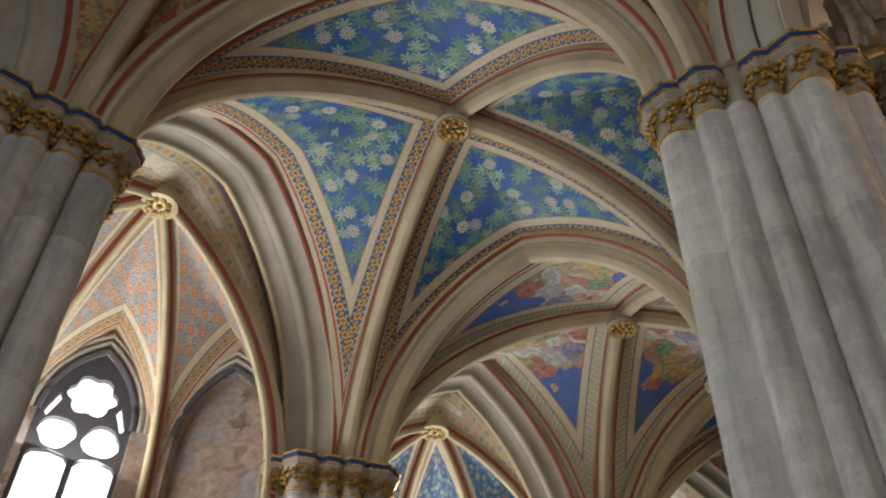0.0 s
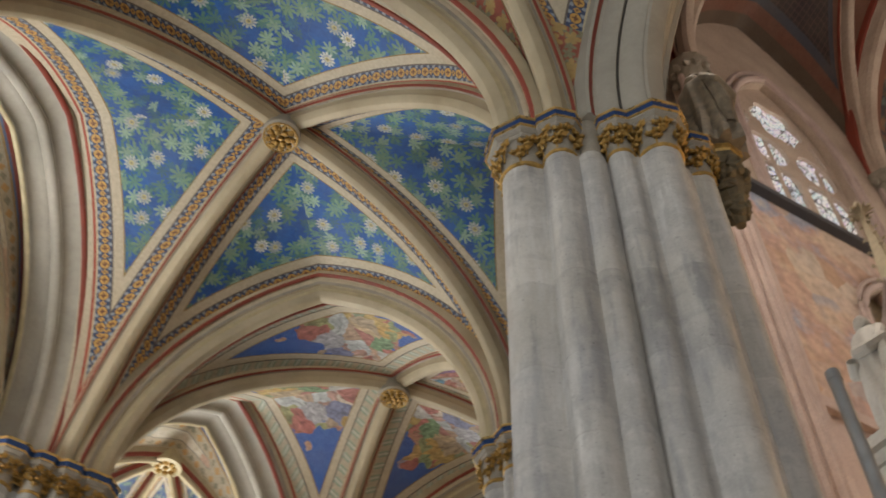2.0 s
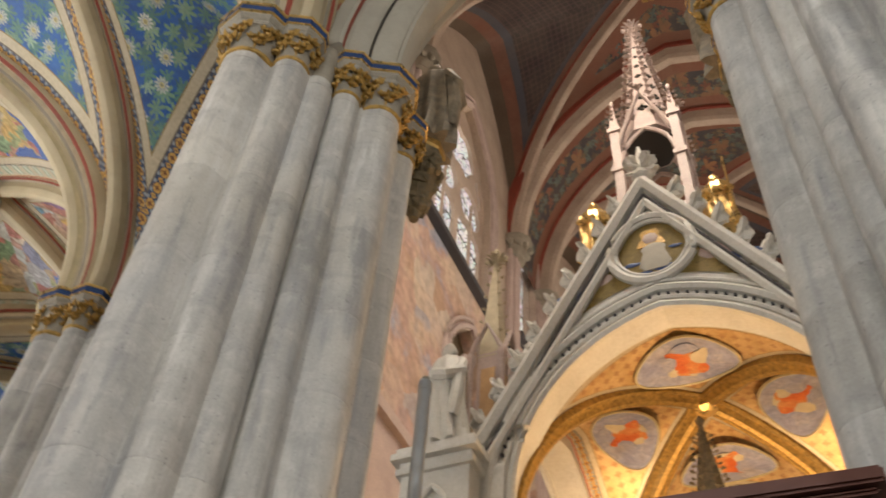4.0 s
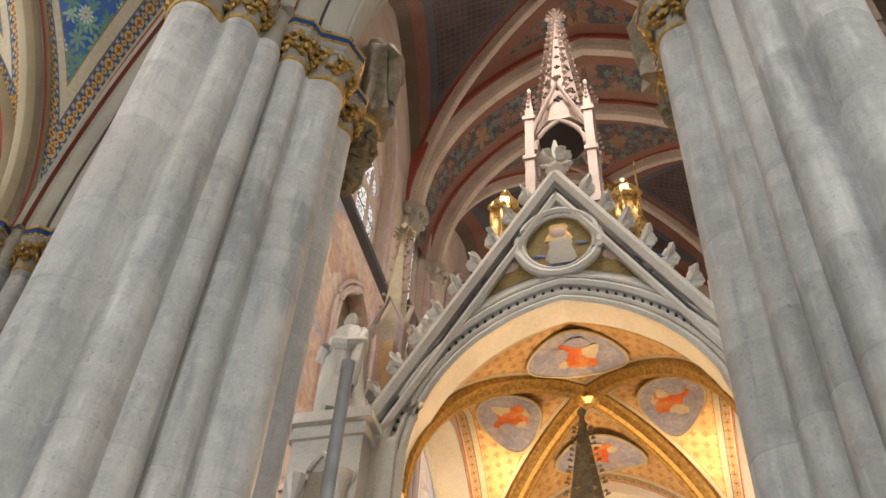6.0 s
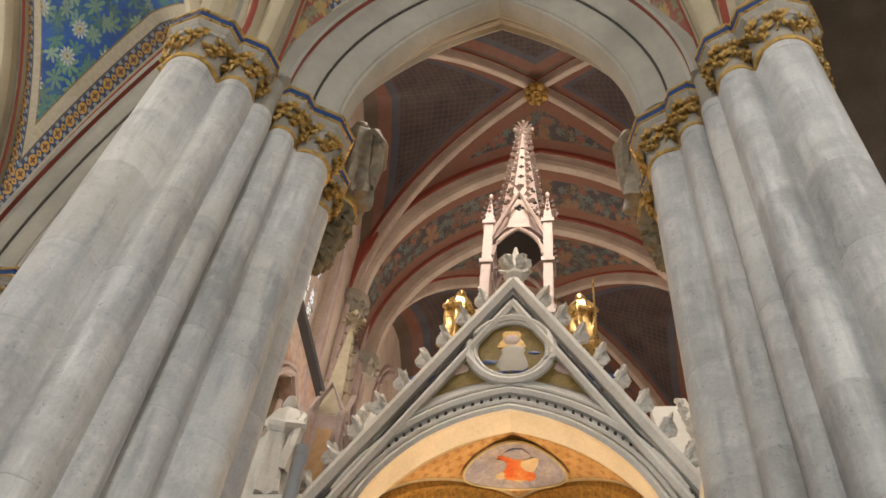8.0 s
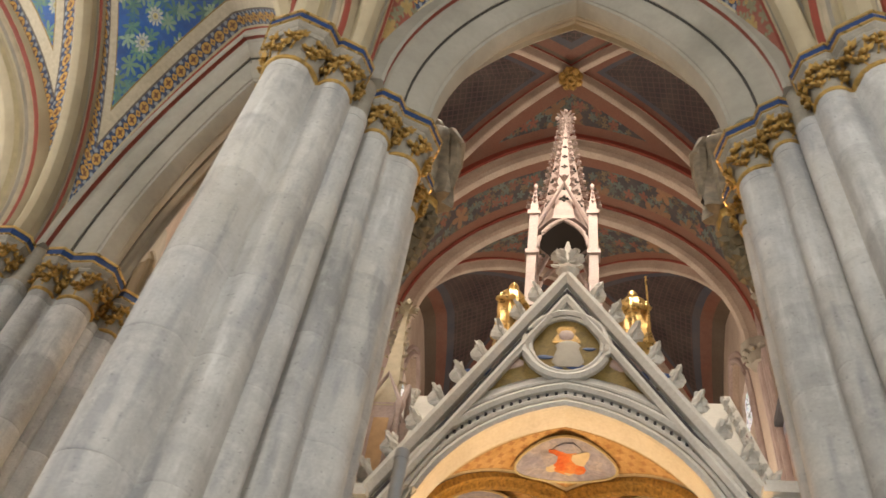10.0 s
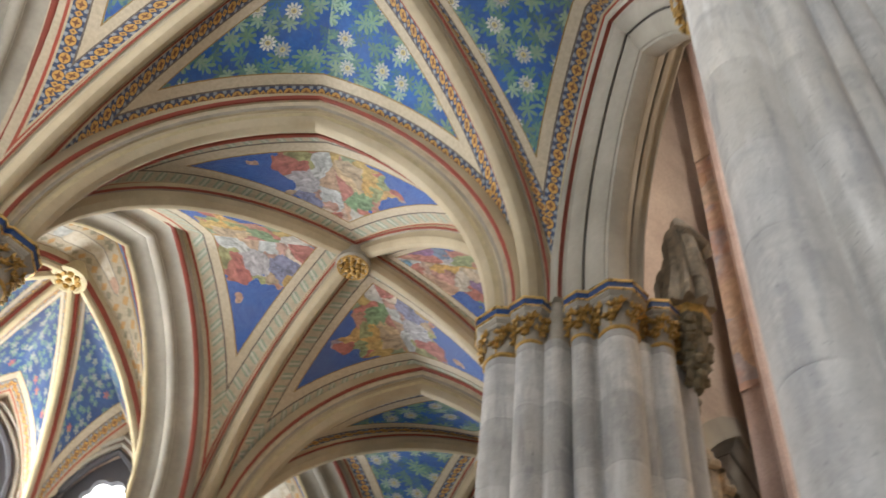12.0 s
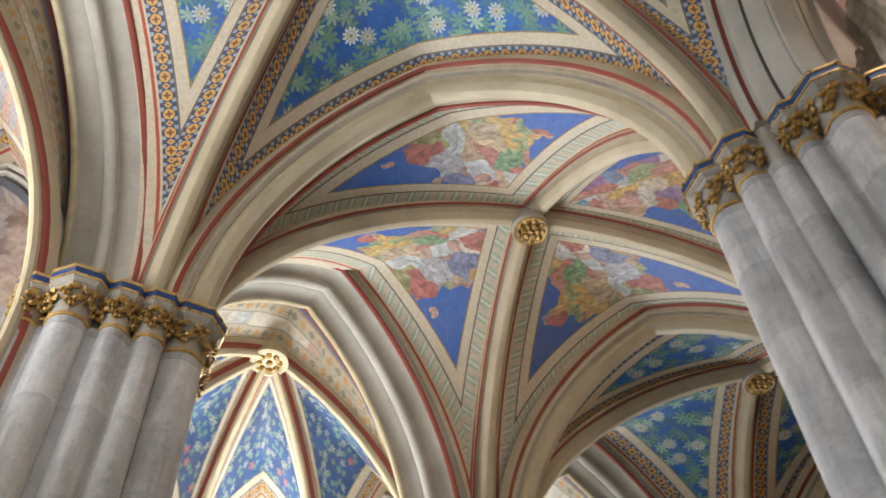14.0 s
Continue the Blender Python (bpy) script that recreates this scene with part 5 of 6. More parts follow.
def front(turn):
    """One of the four fronts, built facing -y at y = -D."""
    y0 = -D
    arch = full_arch((-AHW, y0, ASP), (AHW, y0, ASP), AAP - ASP, 14)
    outer = []
    for p in arch:
        f = (p.x + AHW) / (2 * AHW)
        x = -2.25 + 4.5 * f
        outer.append(Vector((x, y0, gable_z(x) - 0.05)))
    bm = bmesh.new()
    line_i = [Vector((-AHW, y0, 5.0))] + arch + [Vector((AHW, y0, 5.0))]
    line_o = [Vector((-2.25, y0, 5.0))] + outer + [Vector((2.25, y0, 5.0))]
    rows = [[bm.verts.new(i), bm.verts.new(o), bm.verts.new(o + Vector((0, 0.4, 0))), bm.verts.new(i + Vector((0, 0.4, 0)))] for i, o in zip(line_i, line_o)]
    for q, r in zip(rows, rows[1:]):
        for k in range(4):
            bm.faces.new((q[k], q[(k + 1) % 4], r[(k + 1) % 4], r[k]))
    g = cpart("gable_wall", bm, WHITE, "white marble gable", turn=turn)
    # raking mouldings
    rake = [Vector((-2.3, y0, gable_z(2.3))), Vector((0, y0, GT)), Vector((2.3, y0, gable_z(2.3)))]
    for k, (off, r, mt) in enumerate(((0.0, 0.085, WHITE), (0.13, 0.02, LEAD), (0.21, 0.055, WHITE))):
        bm = bmesh.new()
        for a, b in ((rake[0], rake[1]), (rake[1], rake[2])):
            d = (b - a).normalized()
            nd = Vector((0, 1, 0)).cross(d)
            if nd.z > 0:
                nd = -nd
            q = [a + nd * off + Vector((0, -0.05, 0)), b + nd * off * (1.0) + Vector((0, -0.05, 0))]
            if off:
                q[1 if a.x < 0 and b.x >= 0 else 0] = Vector((0, y0 - 0.05, GT - off * 1.99))
            tube(bm, q, r, 6)
        cpart("gable_moulding" if mt is WHITE else "dark_inlay", bm, mt, parent=g, turn=turn, smooth=True)
    # arch mouldings and a row of studs
    for off, r, mt in ((-0.04, 0.05, WHITE), (0.06, 0.03, WHITE), (0.2, 0.055, WHITE), (0.3, 0.025, WHITE)):
        k = AHW + off
        bm = bmesh.new()
        tube(bm, [Vector((-k, y0 - 0.03, 5.0))] + [p + Vector((0, y0 - 0.03, 0)) for p in full_arch((-k, 0, ASP), (k, 0, ASP), AAP - ASP + off * 1.1, 14)] + [Vector((k, y0 - 0.03, 5.0))], r, 6)
        cpart("arch_moulding", bm, mt, parent=g, turn=turn, smooth=True)
    bm = bmesh.new()
    k = AHW + 0.13
    studs = full_arch((-k, 0, ASP), (k, 0, ASP), AAP - ASP + 0.14, 30)
    for p in studs[1:-1]:
        box(bm, p.x - 0.016, y0 - 0.03, p.z - 0.016, p.x + 0.016, y0 + 0.01, p.z + 0.016)
    tagged(cpart("stud_row", bm, LEAD, "row of small dark studs", parent=g, turn=turn), kind="stuff")
    # mosaic fields left and right of the roundel
    for s in (-1, 1):
        bm = bmesh.new()
        pts = []
        for i in range(9):
            x = 0.12 + 1.45 * i / 8
            pts.append((x, AAP - 0.0 + 0.42 - 1.0 * (x / 1.76) ** 1.9 * 1.05))
        top = [(0.12 + 1.45 * i / 8, gable_z(0.12 + 1.45 * i / 8) - 0.52) for i in range(9)]
        vs = [[bm.verts.new((s * x, y0 - 0.012, z)), bm.verts.new((s * x2, y0 - 0.012, max(z2, z + 0.01)))] for (x, z), (x2, z2) in zip(pts, top)]
        for q, r in zip(vs, vs[1:]):
            bm.faces.new((q[0], q[1], r[1], r[0]))
        f = cpart("mosaic_field", bm, MOSAIC, "gold mosaic field", parent=g, turn=turn)
        bm = bmesh.new()
        for bx, bz, sz, sq in ((0.74, 9.72, 0.17, (1.5, 0.08, 0.7)), (0.6, 9.93, 0.08, (1, 0.12, 1)), (0.98, 9.56, 0.13, (1.7, 0.08, 0.5)), (0.86, 9.8, 0.09, (1.6, 0.1, 0.5)), (1.12, 9.36, 0.07, (1.5, 0.1, 0.7))):
            lump(bm, (s * bx, y0 - 0.02, bz), sz, len(bm.verts) // 42 % 3, sub=2, squash=sq)
        cpart("mosaic_shape", bm, [PINK, FOLIAGE, BLUE], "pale mosaic shape", parent=g, turn=turn)
    # roundel
    cz, rr = 10.02, 0.5
    ring = [Vector((rr * math.sin(t) * (1 - 0.12 * max(math.cos(t), 0)), y0 - 0.05, cz + rr * 1.1 * math.cos(t))) for t in [2 * math.pi * i / 28 for i in range(28)]]
    bm = bmesh.new()
    tube(bm, ring, 0.055, 6, 0, True)
    tube(bm, [Vector((p.x * 0.85, y0 - 0.045, cz + (p.z - cz) * 0.85)) for p in ring], 0.03, 6, 0, True)
    r_ = cpart("roundel_ring", bm, WHITE, parent=g, turn=turn, smooth=True)
    bm = bmesh.new()
    bm.faces.new([bm.verts.new((p.x * 0.93, y0 - 0.02, cz + (p.z - cz) * 0.93)) for p in ring])
    cpart("roundel_field", bm, MOSAIC, "gold mosaic roundel", parent=g, turn=turn)
    bm = bmesh.new()
    sq = Matrix.Translation((0, y0 - 0.03, cz)) @ Matrix.Diagonal((1, 0.09, 1, 1))
    lathe(bm, [(0.2, 0.04), (0.19, 0.1), (0.15, 0.16), (0.12, 0.2), (0.14, 0.28), (0.1, 0.33)], 18, sq @ Matrix.Diagonal((0.85, 0.4, 1, 1)), 3)
    lathe(bm, [(0.13, -0.36), (0.19, -0.28), (0.16, -0.16), (0.13, -0.06), (0.15, 0.0), (0.12, 0.05), (0.05, 0.1)], 18, sq @ Matrix.Translation((0.02, 0, 0)), 0)
    lathe(bm, [(0.02, 0.08), (0.08, 0.1), (0.1, 0.18), (0.07, 0.25), (0.01, 0.28)], 14, sq @ Matrix.Diagonal((1, 1.5, 1, 1)), 1)
    for bx, bz, bs in ((-0.25, -0.2, 0.07), (0.27, -0.05, 0.06), (0.1, -0.35, 0.09), (-0.12, -0.38, 0.07)):
        lump(bm, (bx, y0 - 0.025, cz + bz), bs, 2, sub=2, squash=(1.3, 0.1, 0.5))
    cpart("mosaic_shape", bm, [RIBG, PINK, BLUE, OLDGOLD], "pale mosaic shape in the roundel", parent=g, turn=turn, smooth=True)
    # crockets on the slopes and a flower on the apex
    for s in (-1, 1):
        d = Vector((s, 0, -SLOPE)).normalized()
        up = Vector((s * SLOPE, 0, 1)).normalized()
        for i in range(9):
            p = Vector((0, y0, GT)) + d * (0.45 + i * 0.43)
            bm = bmesh.new()
            crocket(bm, p + up * 0.06 + Vector((0, 0.04, 0)), up, -d, 0.31 if abs(math.cos(turn)) > 0.5 else 0.13)
            cpart("crocket", bm, WHITE, "curled marble leaf", parent=g, turn=turn)
    if abs(math.cos(turn)) < 0.5:
        return g
    bm = bmesh.new()
    lathe(bm, [(0.09, GT - 0.05), (0.08, GT + 0.22), (0.14, GT + 0.27), (0.14, GT + 0.33), (0.06, GT + 0.38), (0.05, GT + 0.8), (0.02, GT + 0.95)], 8, Matrix.Translation((0, y0 + 0.1, 0)))
    cpart("gable_finial", bm, WHITE, "marble finial", parent=g, turn=turn, smooth=True)
    for i in range(4):
        t = i * math.pi / 2 + math.pi / 4
        bm = bmesh.new()
        crocket(bm, (0.03 * math.cos(t), y0 + 0.1 + 0.03 * math.sin(t), GT + 0.45), (math.cos(t), math.sin(t), 0), (0, 0, 1), 0.22)
        cpart("finial_leaf", bm, WHITE, parent=g, turn=turn)
    return g


for _t in range(4):
    front(_t * math.pi / 2)

# corner piers with niche, cornice, pinnacle
for _t in range(4):
    turn = _t * math.pi / 2
    cx = 2.42
    bm = bmesh.new()
    box(bm, -cx - 0.38, -cx - 0.1, 0.0, -cx + 0.38, -cx + 0.5, 7.25)
    p = cpart("corner_pier", bm, WHITE, "white marble corner pier with a cornice", turn=turn)
    for z, g in ((7.25, 0.05), (7.332, 0.02), (7.414, 0.1), (7.496, 0.06)):
        bm = bmesh.new()
        box(bm, -cx - 0.38 - g, -cx - 0.1 - g, z, -cx + 0.38 + g, -cx + 0.5 + g, z + 0.08)
        cpart("cornice", bm, WHITE, parent=p, turn=turn)
    bm = bmesh.new()
    tube(bm, [Vector((-cx + q.x, -cx - 0.12, q.z)) for q in full_arch((-0.16, 0, 6.75), (0.16, 0, 6.75), 0.3, 6)], 0.035, 6)
    for s in (-0.24, 0.24):
        lathe(bm, [(0.05, 5.0), (0.05, 6.6), (0.06, 6.62), (0.1, 6.75), (0.1, 6.8)], 8, Matrix.Translation((-cx + s, -cx - 0.14, 0)))
    cpart("niche_frame", bm, WHITE, parent=p, turn=turn, smooth=True)
    bm = bmesh.new()
    box(bm, -cx - 0.15, -cx - 0.115, 5.2, -cx + 0.15, -cx - 0.1, 6.85)
    cpart("niche_back", bm, BELL, parent=p, turn=turn)
    if _t == 1:
        continue
    # pinnacle beside the gable
    px, py = -2.12, -D + 0.35
    bm = bmesh.new()
    box(bm, px - 0.14, py - 0.14, 7.5, px + 0.14, py + 0.14, 9.25)
    cpart("pinnacle_body", bm, PINK, "pale stone pinnacle", parent=p, turn=turn)
    for q in range(4):
        bm = bmesh.new()
        box(bm, -0.09, -0.15, 7.75, 0.09, -0.141, 9.0, 0, Matrix.Translation((px, py, 0)) @ Matrix.Rotation(q * math.pi / 2, 4, "Z"))
        cpart("pinnacle_panel", bm, OCHRE, "ochre inlaid panel", parent=p, turn=turn)
    for sx in (-1, 1):
        for sy in (-1, 1):
            bm = bmesh.new()
            lathe(bm, [(0.035, 8.0), (0.035, 9.0), (0.07, 9.12), (0.07, 9.18)], 6, Matrix.Translation((px + sx * 0.2, py + sy * 0.2, 0)))
            cpart("colonnette", bm, PINK, parent=p, turn=turn, smooth=True)
    bm = bmesh.new()
    for q in range(4):
        a = Matrix.Translation((px, py, 0)) @ Matrix.Rotation(q * math.pi / 2, 4, "Z")
        tube(bm, [a @ Vector((-0.22, -0.22, 9.15)), a @ Vector((0, -0.22, 9.65)), a @ Vector((0.22, -0.22, 9.15))], 0.035, 5)
    cpart("pinnacle_gablet", bm, PINK, parent=p, turn=turn, smooth=True)
    bm = bmesh.new()
    lathe(bm, [(0.2, 9.2), (0.17, 9.5), (0.035, 10.95), (0.03, 11.0)], 4, Matrix.Translation((px, py, 0)), phase=math.pi / 4)
    for i in range(6):
        for q in range(4):
            t = q * math.pi / 2 + math.pi / 4
            r = 0.17 - 0.135 * (i + 0.3) / 6
            leaf(bm, (px + r * math.cos(t), py + r * math.sin(t), 9.5 + 1.4 * (i + 0.3) / 6), (math.cos(t), math.sin(t), 0), (0, 0, 1), 0.06)
    for q in range(4):
        t = q * math.pi / 2
        leaf(bm, (px, py, 11.0), (math.cos(t), math.sin(t), 0), (0, 0, 1), 0.16)
    lathe(bm, [(0.03, 10.98), (0.06, 11.05), (0.05, 11.2), (0.01, 11.28)], 6, Matrix.Translation((px, py, 0)))
    # cream in place of the pink stone puts warm light into the colour
    cpart("pinnacle_spire", bm, CREAM, "crocketed pinnacle spire coloured cream as if warmly lit", parent=p, turn=turn)

# vault inside, gilded, with painted medallions
_in = 1.85
_key = Vector((0, 0, 9.45))
_cor = [Vector((sx * _in, sy * _in, 6.9)) for sx, sy in ((-1, -1), (1, -1), (1, 1), (-1, 1))]
_dg = [half_arch(c, _key, 14) for c in _cor]
for _i in range(4):
    _h = split(full_arch(_cor[_i], _cor[(_i + 1) % 4], 9.3 - 6.9, 14))
    bm = bmesh.new()
    web(bm, _h[0], _dg[_i], 1), web(bm, _h[1], _dg[(_i + 1) % 4], -1)
    bmesh.ops.remove_doubles(bm, verts=bm.verts, dist=0.001)
    cpart("inner_vault", bm, GOLDWEB, "gilded vault inside the canopy", smooth=True, angle=80)
for _i in range(4):
    bm = bmesh.new()
    d = _dg[_i][-1] - _dg[_i][0]
    sweep(bm, _dg[_i], Vector((-d.y, d.x, 0)), mirror([(-0.15, -0.06), (-0.15, 0.02), (-0.12, 0.045), (-0.1, 0.03), (-0.07, 0.06), (-0.05, 0.1), (0, 0.12)]))
    cpart("inner_rib", bm, OLDGOLD, "gilded rib", smooth=True, angle=28)
    # medallion on each cell
    ang = _i * math.pi / 2
    drop = lambda x, y: 9.25 - 0.42 * x * x
    lob = []
    for k in range(40):
        t = 2 * math.pi * k / 40
        r = 0.42 * (0.97 + 0.03 * math.cos(4 * t))
        x, y = r * 1.45 * math.cos(t), -1.05 + r * 1.0 * math.sin(t)
        lob.append(Vector((x, y, drop(x, y))))
    bm = bmesh.new()
    mid = bm.verts.new((0, -1.05, drop(0, 0)))
    rim = [bm.verts.new(p) for p in lob]
    for k in range(40):
        bm.faces.new((mid, rim[k], rim[(k + 1) % 40]))
    md = cpart("medallion", bm, MEDAL, "grey-blue painted medallion", turn=ang)
    bm = bmesh.new()
    tube(bm, lob, 0.018, 5, 0, True)
    cpart("medallion_rim", bm, YELLOW, parent=md, turn=ang, smooth=True)
    for ox, oy, q, mt in ((-0.03, 0.0, 0.18, 0), (0.14, 0.05, 0.13, 0), (-0.17, 0.06, 0.1, 1), (0.03, -0.15, 0.12, 2), (0.24, -0.06, 0.1, 1), (-0.26, -0.05, 0.1, 2), (0.02, 0.14, 0.09, 1)):
        bm = bmesh.new()
        lump(bm, Vector((ox, -1.05 + oy, drop(ox, 0) - 0.02)), q * 1.5, 0, sub=2, squash=(1.1, 0.9, 0.12))
        cpart("painted_shape", bm, (ORANGE, CREAM, MEDAL)[mt], ("orange", "cream", "grey-blue")[mt] + " painted shape", parent=md, turn=ang)
bm = bmesh.new()
lathe(bm, [(0.05, 9.45), (0.12, 9.38), (0.14, 9.32), (0.05, 9.28)], 12)
cpart("inner_boss", bm, GOLD, "gilded boss")
# spire turret over the middle
SX = -0.1
bm = bmesh.new()
for sx in (-1, 1):
    for sy in (-1, 1):
        box(bm, SX + sx * 0.5 - 0.075, sy * 0.5 - 0.075, 9.6, SX + sx * 0.5 + 0.075, sy * 0.5 + 0.075, 15.1)
        for z in (12.6, 13.9, 15.0):
            box(bm, SX + sx * 0.5 - 0.11, sy * 0.5 - 0.11, z, SX + sx * 0.5 + 0.11, sy * 0.5 + 0.11, z + 0.1)
turret = cpart("turret_leg", bm, PINK, "pale pink stone turret of four legs")
for _i in range(4):
    bm = bmesh.new()
    a = Matrix.Translation((SX, 0, 0)) @ Matrix.Rotation(_i * math.pi / 2, 4, "Z")
    tube(bm, [a @ Vector((-0.5, -0.52, 14.6)), a @ Vector((0, -0.52, 16.05)), a @ Vector((0.5, -0.52, 14.6))], 0.055, 6)
    tube(bm, [a @ Vector((p.x, -0.5, p.z)) for p in full_arch((-0.42, 0, 14.2), (0.42, 0, 14.2), 0.75, 7)], 0.04, 6)
    for k in range(5):
        for s in (-1, 1):
            leaf(bm, a @ Vector((s * (0.08 + k * 0.09), -0.52, 15.95 - k * 0.26)), a.to_3x3() @ Vector((s, -0.2, 0.4)), (0, 0, 1), 0.1)
    leaf(bm, a @ Vector((0, -0.52, 16.05)), a.to_3x3() @ Vector((0, -1, 0)), (0, 0, 1), 0.16)
    cpart("turret_gablet", bm, PINK, "crocketed gablet", parent=turret, smooth=True)
    bm = bmesh.new()
    c = a @ Vector((-0.5, -0.5, 0))
    lathe(bm, [(0.1, 15.1), (0.09, 15.3), (0.02, 15.9), (0.05, 15.95), (0.01, 16.05)], 4, Matrix.Translation((c.x, c.y, 0)), phase=math.pi / 4)
    for k in range(4):
        for q in range(4):
            t = q * math.pi / 2
            leaf(bm, (c.x + (0.09 - 0.017 * k) * math.cos(t), c.y + (0.09 - 0.017 * k) * math.sin(t), 15.3 + 0.15 * k), (math.cos(t), math.sin(t), 0), (0, 0, 1), 0.07)
    cpart("turret_pinnacle", bm, PINK, "small corner pinnacle", parent=turret)
bm = bmesh.new()
box(bm, SX - 0.55, -0.55, 9.5, SX + 0.55, 0.55, 11.9)
cpart("turret_base", bm, WHITE, parent=turret)
bm = bmesh.new()
lathe(bm, [(0.5, 15.05), (0.46, 15.2), (0.04, 19.1), (0.04, 19.2)], 8, Matrix.Translation((SX, 0, 0)), phase=math.pi / 8)
# dark disc under the solid spire paints the shade of its hollow
bm2 = bmesh.new()
lathe(bm2, [(0.44, 15.0), (0.43, 15.04)], 8, Matrix.Translation((SX, 0, 0)), phase=math.pi / 8)
cpart("spire_void", bm2, DARK, "dark disc painting the shade inside the hollow spire", parent=turret)
sp = cpart("spire", bm, PINK, "slender pierced crocketed spire", parent=turret)
bm = bmesh.new()
for i in range(15):
    z = 15.4 + i * 0.245
    r = 0.46 - 0.42 * (z - 15.2) / 3.9
    for q in range(8):
        t = q * math.pi / 4 + math.pi / 8
        leaf(bm, (SX + r * math.cos(t), r * math.sin(t), z), (math.cos(t), math.sin(t), 0), (0, 0, 1), 0.11)
tagged(cpart("spire_leafwork", bm, PINK, "rows of small curled leaves", parent=turret), kind="stuff")
# near-black lumps on the closed faces stand for shaded piercings
bm = bmesh.new()
for i in range(7):
    z = 15.75 + i * 0.42
    r = (0.46 - 0.42 * (z - 15.2) / 3.9) * 0.935
    for q in range(8):
        t = q * math.pi / 4
        k = 0.055 * (1 - i * 0.1)
        for ox, oz in ((k, 0), (-k, 0), (0, k), (0, -k)):
            p = Vector((SX + r * math.cos(t) - ox * math.sin(t), r * math.sin(t) + ox * math.cos(t), z + oz))
            lump(bm, p, k * 0.75)
tagged(cpart("pierced_quatrefoil", bm, DARK, "dark quatrefoil lumps painting the shade of piercings", parent=turret), kind="stuff")
bm = bmesh.new()
lathe(bm, [(0.05, 19.1), (0.1, 19.16), (0.05, 19.22), (0.04, 19.4), (0.02, 19.55)], 8, Matrix.Translation((SX, 0, 0)))
for q in range(4):
    t = q * math.pi / 2
    leaf(bm, (SX, 0, 19.2), (math.cos(t), math.sin(t), 0), (0, 0, 1), 0.21)
    leaf(bm, (SX, 0, 19.08), (math.cos(t + 0.78), math.sin(t + 0.78), 0), (0, 0, 1), 0.12)
cpart("spire_finial", bm, PINK, "cross-shaped flower finial", parent=turret)


def robed(bm, at_, h, wings=False, turn=0.0, staff=False):
    """A standing robed statue as one plain shape, with folds, bent arms and a small head."""
    m = Matrix.Translation(at_) @ Matrix.Rotation(turn, 4, "Z") @ Matrix.Diagonal((h, h, h, 1))
    prof = [(0.19, 0.0), (0.185, 0.1), (0.165, 0.3), (0.15, 0.5), (0.15, 0.62), (0.155, 0.74), (0.12, 0.81), (0.055, 0.845), (0.045, 0.87)]
    seg = 40
    rings = []
    for r, z in prof:
        rings.append([bm.verts.new(m @ Vector((r * (1 + 0.2 * math.sin(9 * t + z * 4) * (1 - z)) * math.cos(t), 0.8 * r * (1 + 0.2 * math.sin(9 * t + z * 4) * (1 - z)) * math.sin(t) - 0.03 * math.sin(z * 3), z))) for t in [2 * math.pi * i / seg for i in range(seg)]])
    for a, b in zip(rings, rings[1:]):
        for i in range(seg):
            bm.faces.new((a[i], a[(i + 1) % seg], b[(i + 1) % seg], b[i])).smooth = True
    bm.faces.new(rings[0][::-1]), bm.faces.new(rings[-1])
    lump(bm, m @ Vector((0, -0.02, 0.92)), 0.066 * h, 0, sub=2, squash=(0.9, 0.95, 1.2))
    for s in (-1, 1):
        tube(bm, [m @ Vector(p) for p in ((s * 0.13, 0, 0.76), (s * 0.19, -0.03, 0.62), (s * 0.14, -0.13, 0.56), (s * 0.04, -0.17, 0.6))], (0.032 if wings else 0.048) * h, 8)
        tube(bm, [m @ Vector(p) for p in ((s * 0.16, -0.02, 0.66), (s * 0.17, -0.05, 0.4), (s * 0.14, -0.06, 0.2))], (0.028 if wings else 0.05) * h, 8)
        if wings == s:
            line = [m @ Vector(p) for p in ((s * 0.04, 0.1, 0.56), (s * 0.1, 0.14, 0.76), (s * 0.15, 0.16, 0.94), (s * 0.15, 0.17, 1.09), (s * 0.1, 0.17, 1.2))]
            blade(bm, line, [h * w for w in (0.05, 0.085, 0.085, 0.06, 0.01)], m.to_3x3() @ Vector((0.25 * s, 1, 0)), 0.022 * h)
    if staff:
        tube(bm, [m @ Vector((0.2, -0.1, 0.1)), m @ Vector((0.2, -0.1, 1.1))], 0.012 * h, 5)


for _i, (_x, _y, _z, _tn, _st) in enumerate(((-0.72, -D + 0.25, 10.35, 0.5, False), (0.85, -D + 0.25, 10.22, -0.4, True), (0.1, -D + 1.3, 10.9, 0.0, False))):
    bm = bmesh.new()
    robed(bm, (_x, _y, _z), 1.12, 1 if _x < 0 else -1, _tn, _st)
    lathe(bm, [(0.2, -1.0), (0.2, 0.02)], 8, Matrix.Translation((_x, _y, _z)))
    ob = part("gilded_statue", bm, GOLD, None, "", CM, False)
    tagged(ob, "gilded winged statue standing on the canopy gable", "statue", "gilded canopy statues")
for _s in (-1,):
    bm = bmesh.new()
    robed(bm, (_s * 2.42, -2.35, 7.6), 1.5, False, 0.5 * _s)
    ob = part("marble_statue", bm, WHITE, None, "", CM, False)
    tagged(ob, "white marble robed statue standing on the corner pier", "statue", "marble canopy statues")
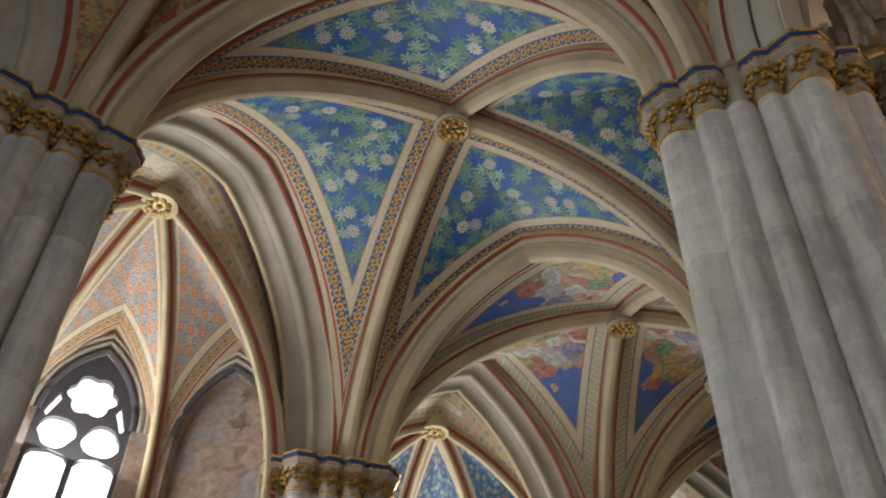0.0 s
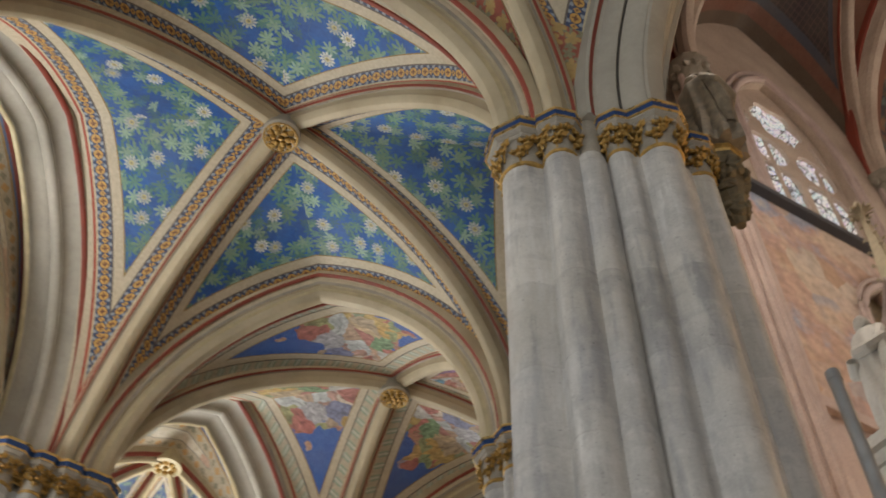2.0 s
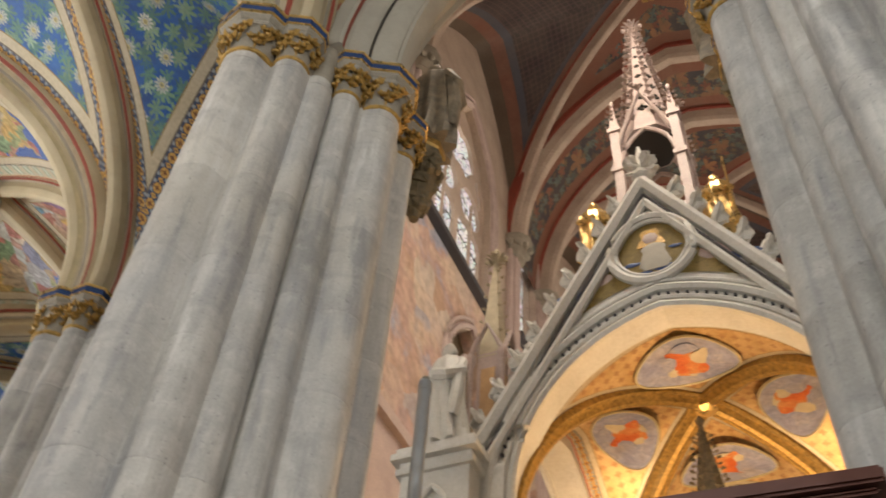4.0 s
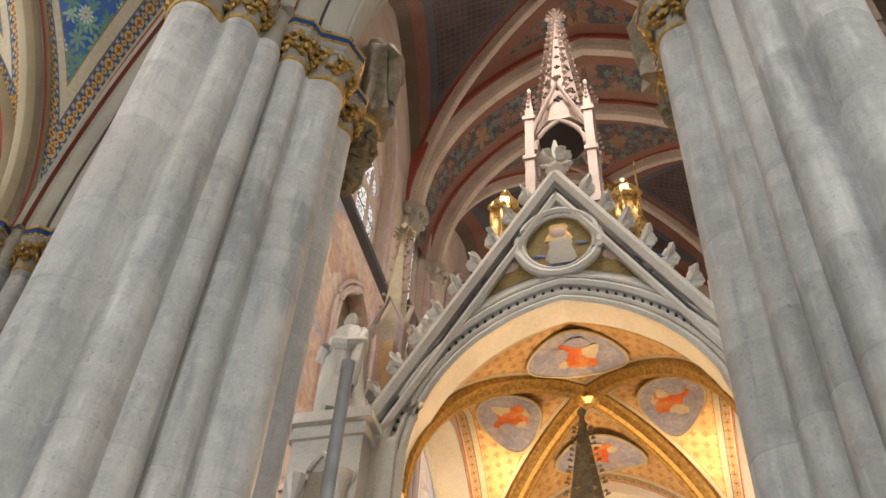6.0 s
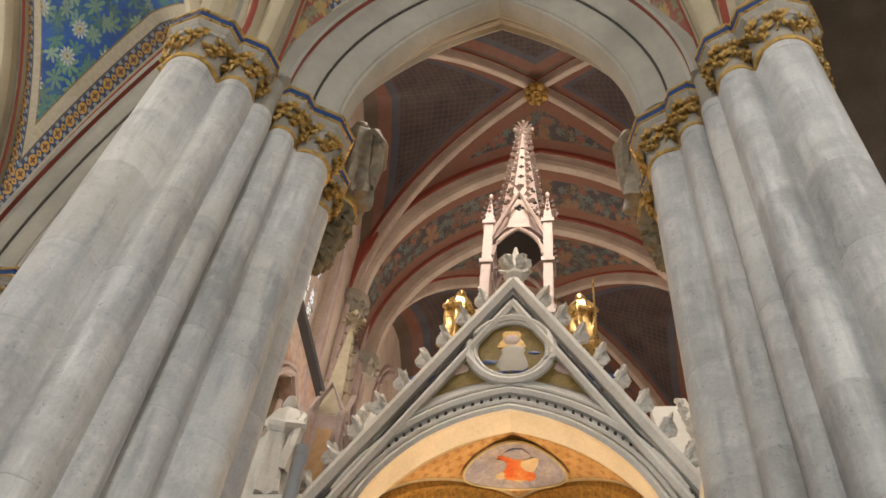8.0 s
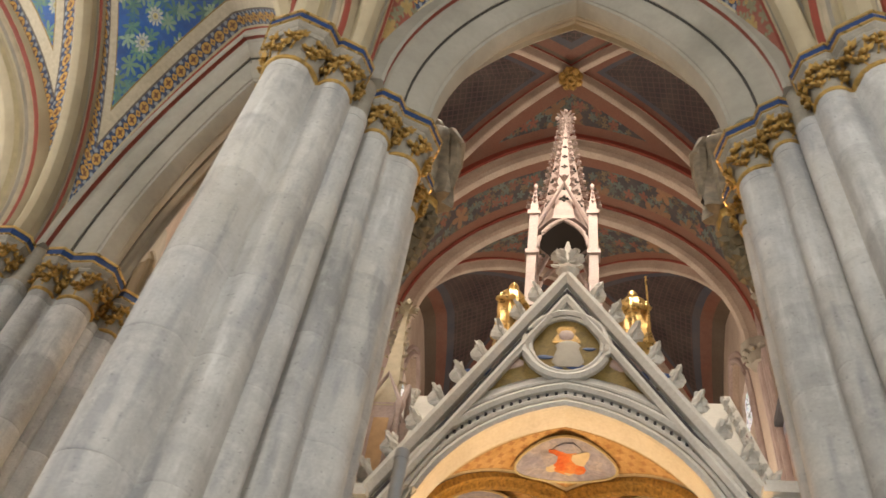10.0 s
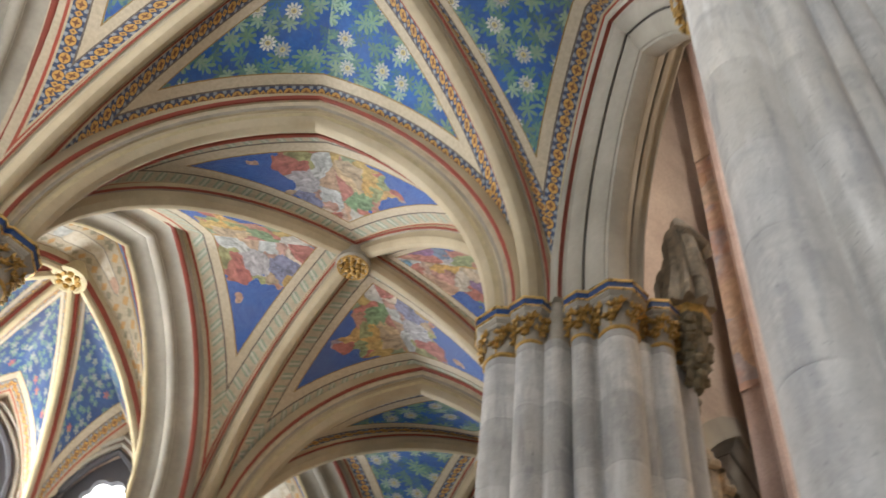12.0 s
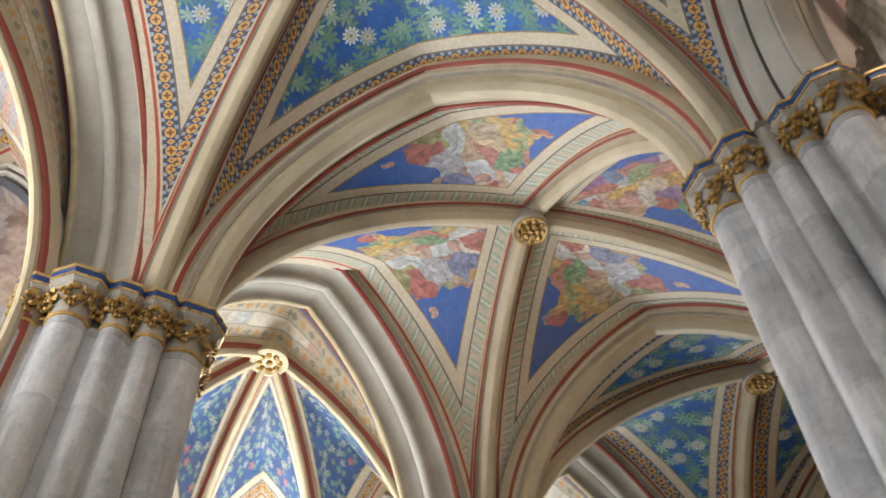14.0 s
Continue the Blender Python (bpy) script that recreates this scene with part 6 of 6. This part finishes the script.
# gilded spirelet of the tabernacle below the canopy
tab = thing("tabernacle", "gilded altar tabernacle with an openwork spire", "tabernacle", at=tuple(CM @ Vector((-0.08, -0.2, 0))))
bpy.context.view_layer.update()
bm = bmesh.new()
box(bm, -0.6, -0.5, 0, 0.6, 0.5, 4.2)
lathe(bm, [(0.45, 4.15), (0.42, 4.4), (0.28, 4.6), (0.26, 6.0), (0.36, 6.2), (0.36, 6.32)], 8)
ob = part("tabernacle_body", bm, OLDGOLD, tab)
bm = bmesh.new()
lathe(bm, [(0.34, 6.3), (0.32, 7.0), (0.03, 8.95), (0.06, 9.02), (0.01, 9.1)], 8)
for i in range(10):
    for q in range(8):
        t = q * math.pi / 4
        r = 0.3 - 0.26 * i / 10
        leaf(bm, (r * math.cos(t), r * math.sin(t), 7.25 + 0.165 * i), (math.cos(t), math.sin(t), 0), (0, 0, 1), 0.07)
ob = part("tabernacle_spire", bm, FOLIAGE, tab, "gilded crocketed spirelet")


# ---- carved brackets and figures on the choir side of the piers ----
for _k in (0, 1, 2, 3):
    for _s in (-1, 1):
        base = spot(_k, True, -0.9, 0.27 * _s)
        a, o, t = pier_axes(_k, True)
        bm = bmesh.new()
        for i in range(46):
            f = _rnd.random()
            ang = _rnd.uniform(0, 6.283)
            r = 0.05 + 0.13 * f
            lump(bm, (base.x + r * math.cos(ang), base.y + r * math.sin(ang), CAP - 0.75 + 0.62 * f), 0.06)
        lathe(bm, [(0.04, CAP - 0.85), (0.1, CAP - 0.55), (0.17, CAP - 0.12), (0.19, CAP - 0.05)], 8, Matrix.Translation((base.x, base.y, 0)))
        ob = part("leaf_bracket", bm, FOLIAGE)
        tagged(ob, "brown carved leaf bracket on a choir pier", "bracket", "carved brackets")
        bm = bmesh.new()
        lathe(bm, [(0.18, CAP - 0.05), (0.2, CAP - 0.02), (0.2, CAP + 0.05), (0.17, CAP + 0.07)], 8, Matrix.Translation((base.x, base.y, 0)))
        part("bracket_rim", bm, OLDGOLD, ob)
        bm = bmesh.new()
        robed(bm, (base.x, base.y, CAP + 0.07), 1.45, False, math.atan2(-o.y, -o.x) + math.pi / 2)
        st = part("stone_statue", bm, CARVED_BROWN)
        tagged(st, "weathered brown stone robed statue on a leaf bracket", "statue", "pier statues")

# grey metal pole behind the pier
bm = bmesh.new()
lathe(bm, [(0.09, 0.0), (0.09, 0.03), (0.042, 0.04), (0.042, 5.4), (0.046, 5.4), (0.046, 5.47), (0.03, 5.48)], 12, Matrix.Translation((3.6, 4.72, 0)))
tagged(part("metal_pole", bm, STEEL, None, "", None, True), "grey metal pole standing behind the pier", "pole")

# dark wooden cabinet with a moulded cornice, between the piers
cab = thing("wooden_cabinet", "dark red-brown wooden cabinet with a moulded cornice", "cabinet", at=(2.45, 1.97, 0))
_cm = Matrix.Rotation(radians(20), 4, "Z")
bm = bmesh.new()
box(bm, 0.12, 0.12, 0.0, 0.5, 1.55, 2.86)
part("body", bm, PANEL, cab, "pinkish brown panelled body", _cm)
for _z0, _z1, _o in ((2.8, 2.85, 0.09), (2.85, 2.875, 0.06), (2.875, 2.93, 0.045), (2.93, 2.95, 0.02), (2.95, 3.0, 0.0)):
    bm = bmesh.new()
    box(bm, _o, _o, _z0, 0.55, 1.67 - _o, _z1 - 0.002)
    bmesh.ops.bevel(bm, geom=bm.edges[:], offset=0.008, segments=2, affect="EDGES")
    part("cornice", bm, WOOD, cab, "", _cm)
for _y in (0.12, 1.46):
    bm = bmesh.new()
    box(bm, 0.095, _y, 0.0, 0.119, _y + 0.09, 2.8)
    part("corner_strip", bm, WOOD, cab, "", _cm)
for _y in (0.25, 0.86):
    bm = bmesh.new()
    box(bm, 0.1, _y, 0.15, 0.119, _y + 0.56, 2.6)
    d_ = part("door", bm, WOOD, cab, "", _cm)
    bm = bmesh.new()
    lump(bm, (0.085, _y + (0.5 if _y < 0.5 else 0.06), 1.1), 0.022)
    part("knob", bm, OLDGOLD, d_, "", Matrix())
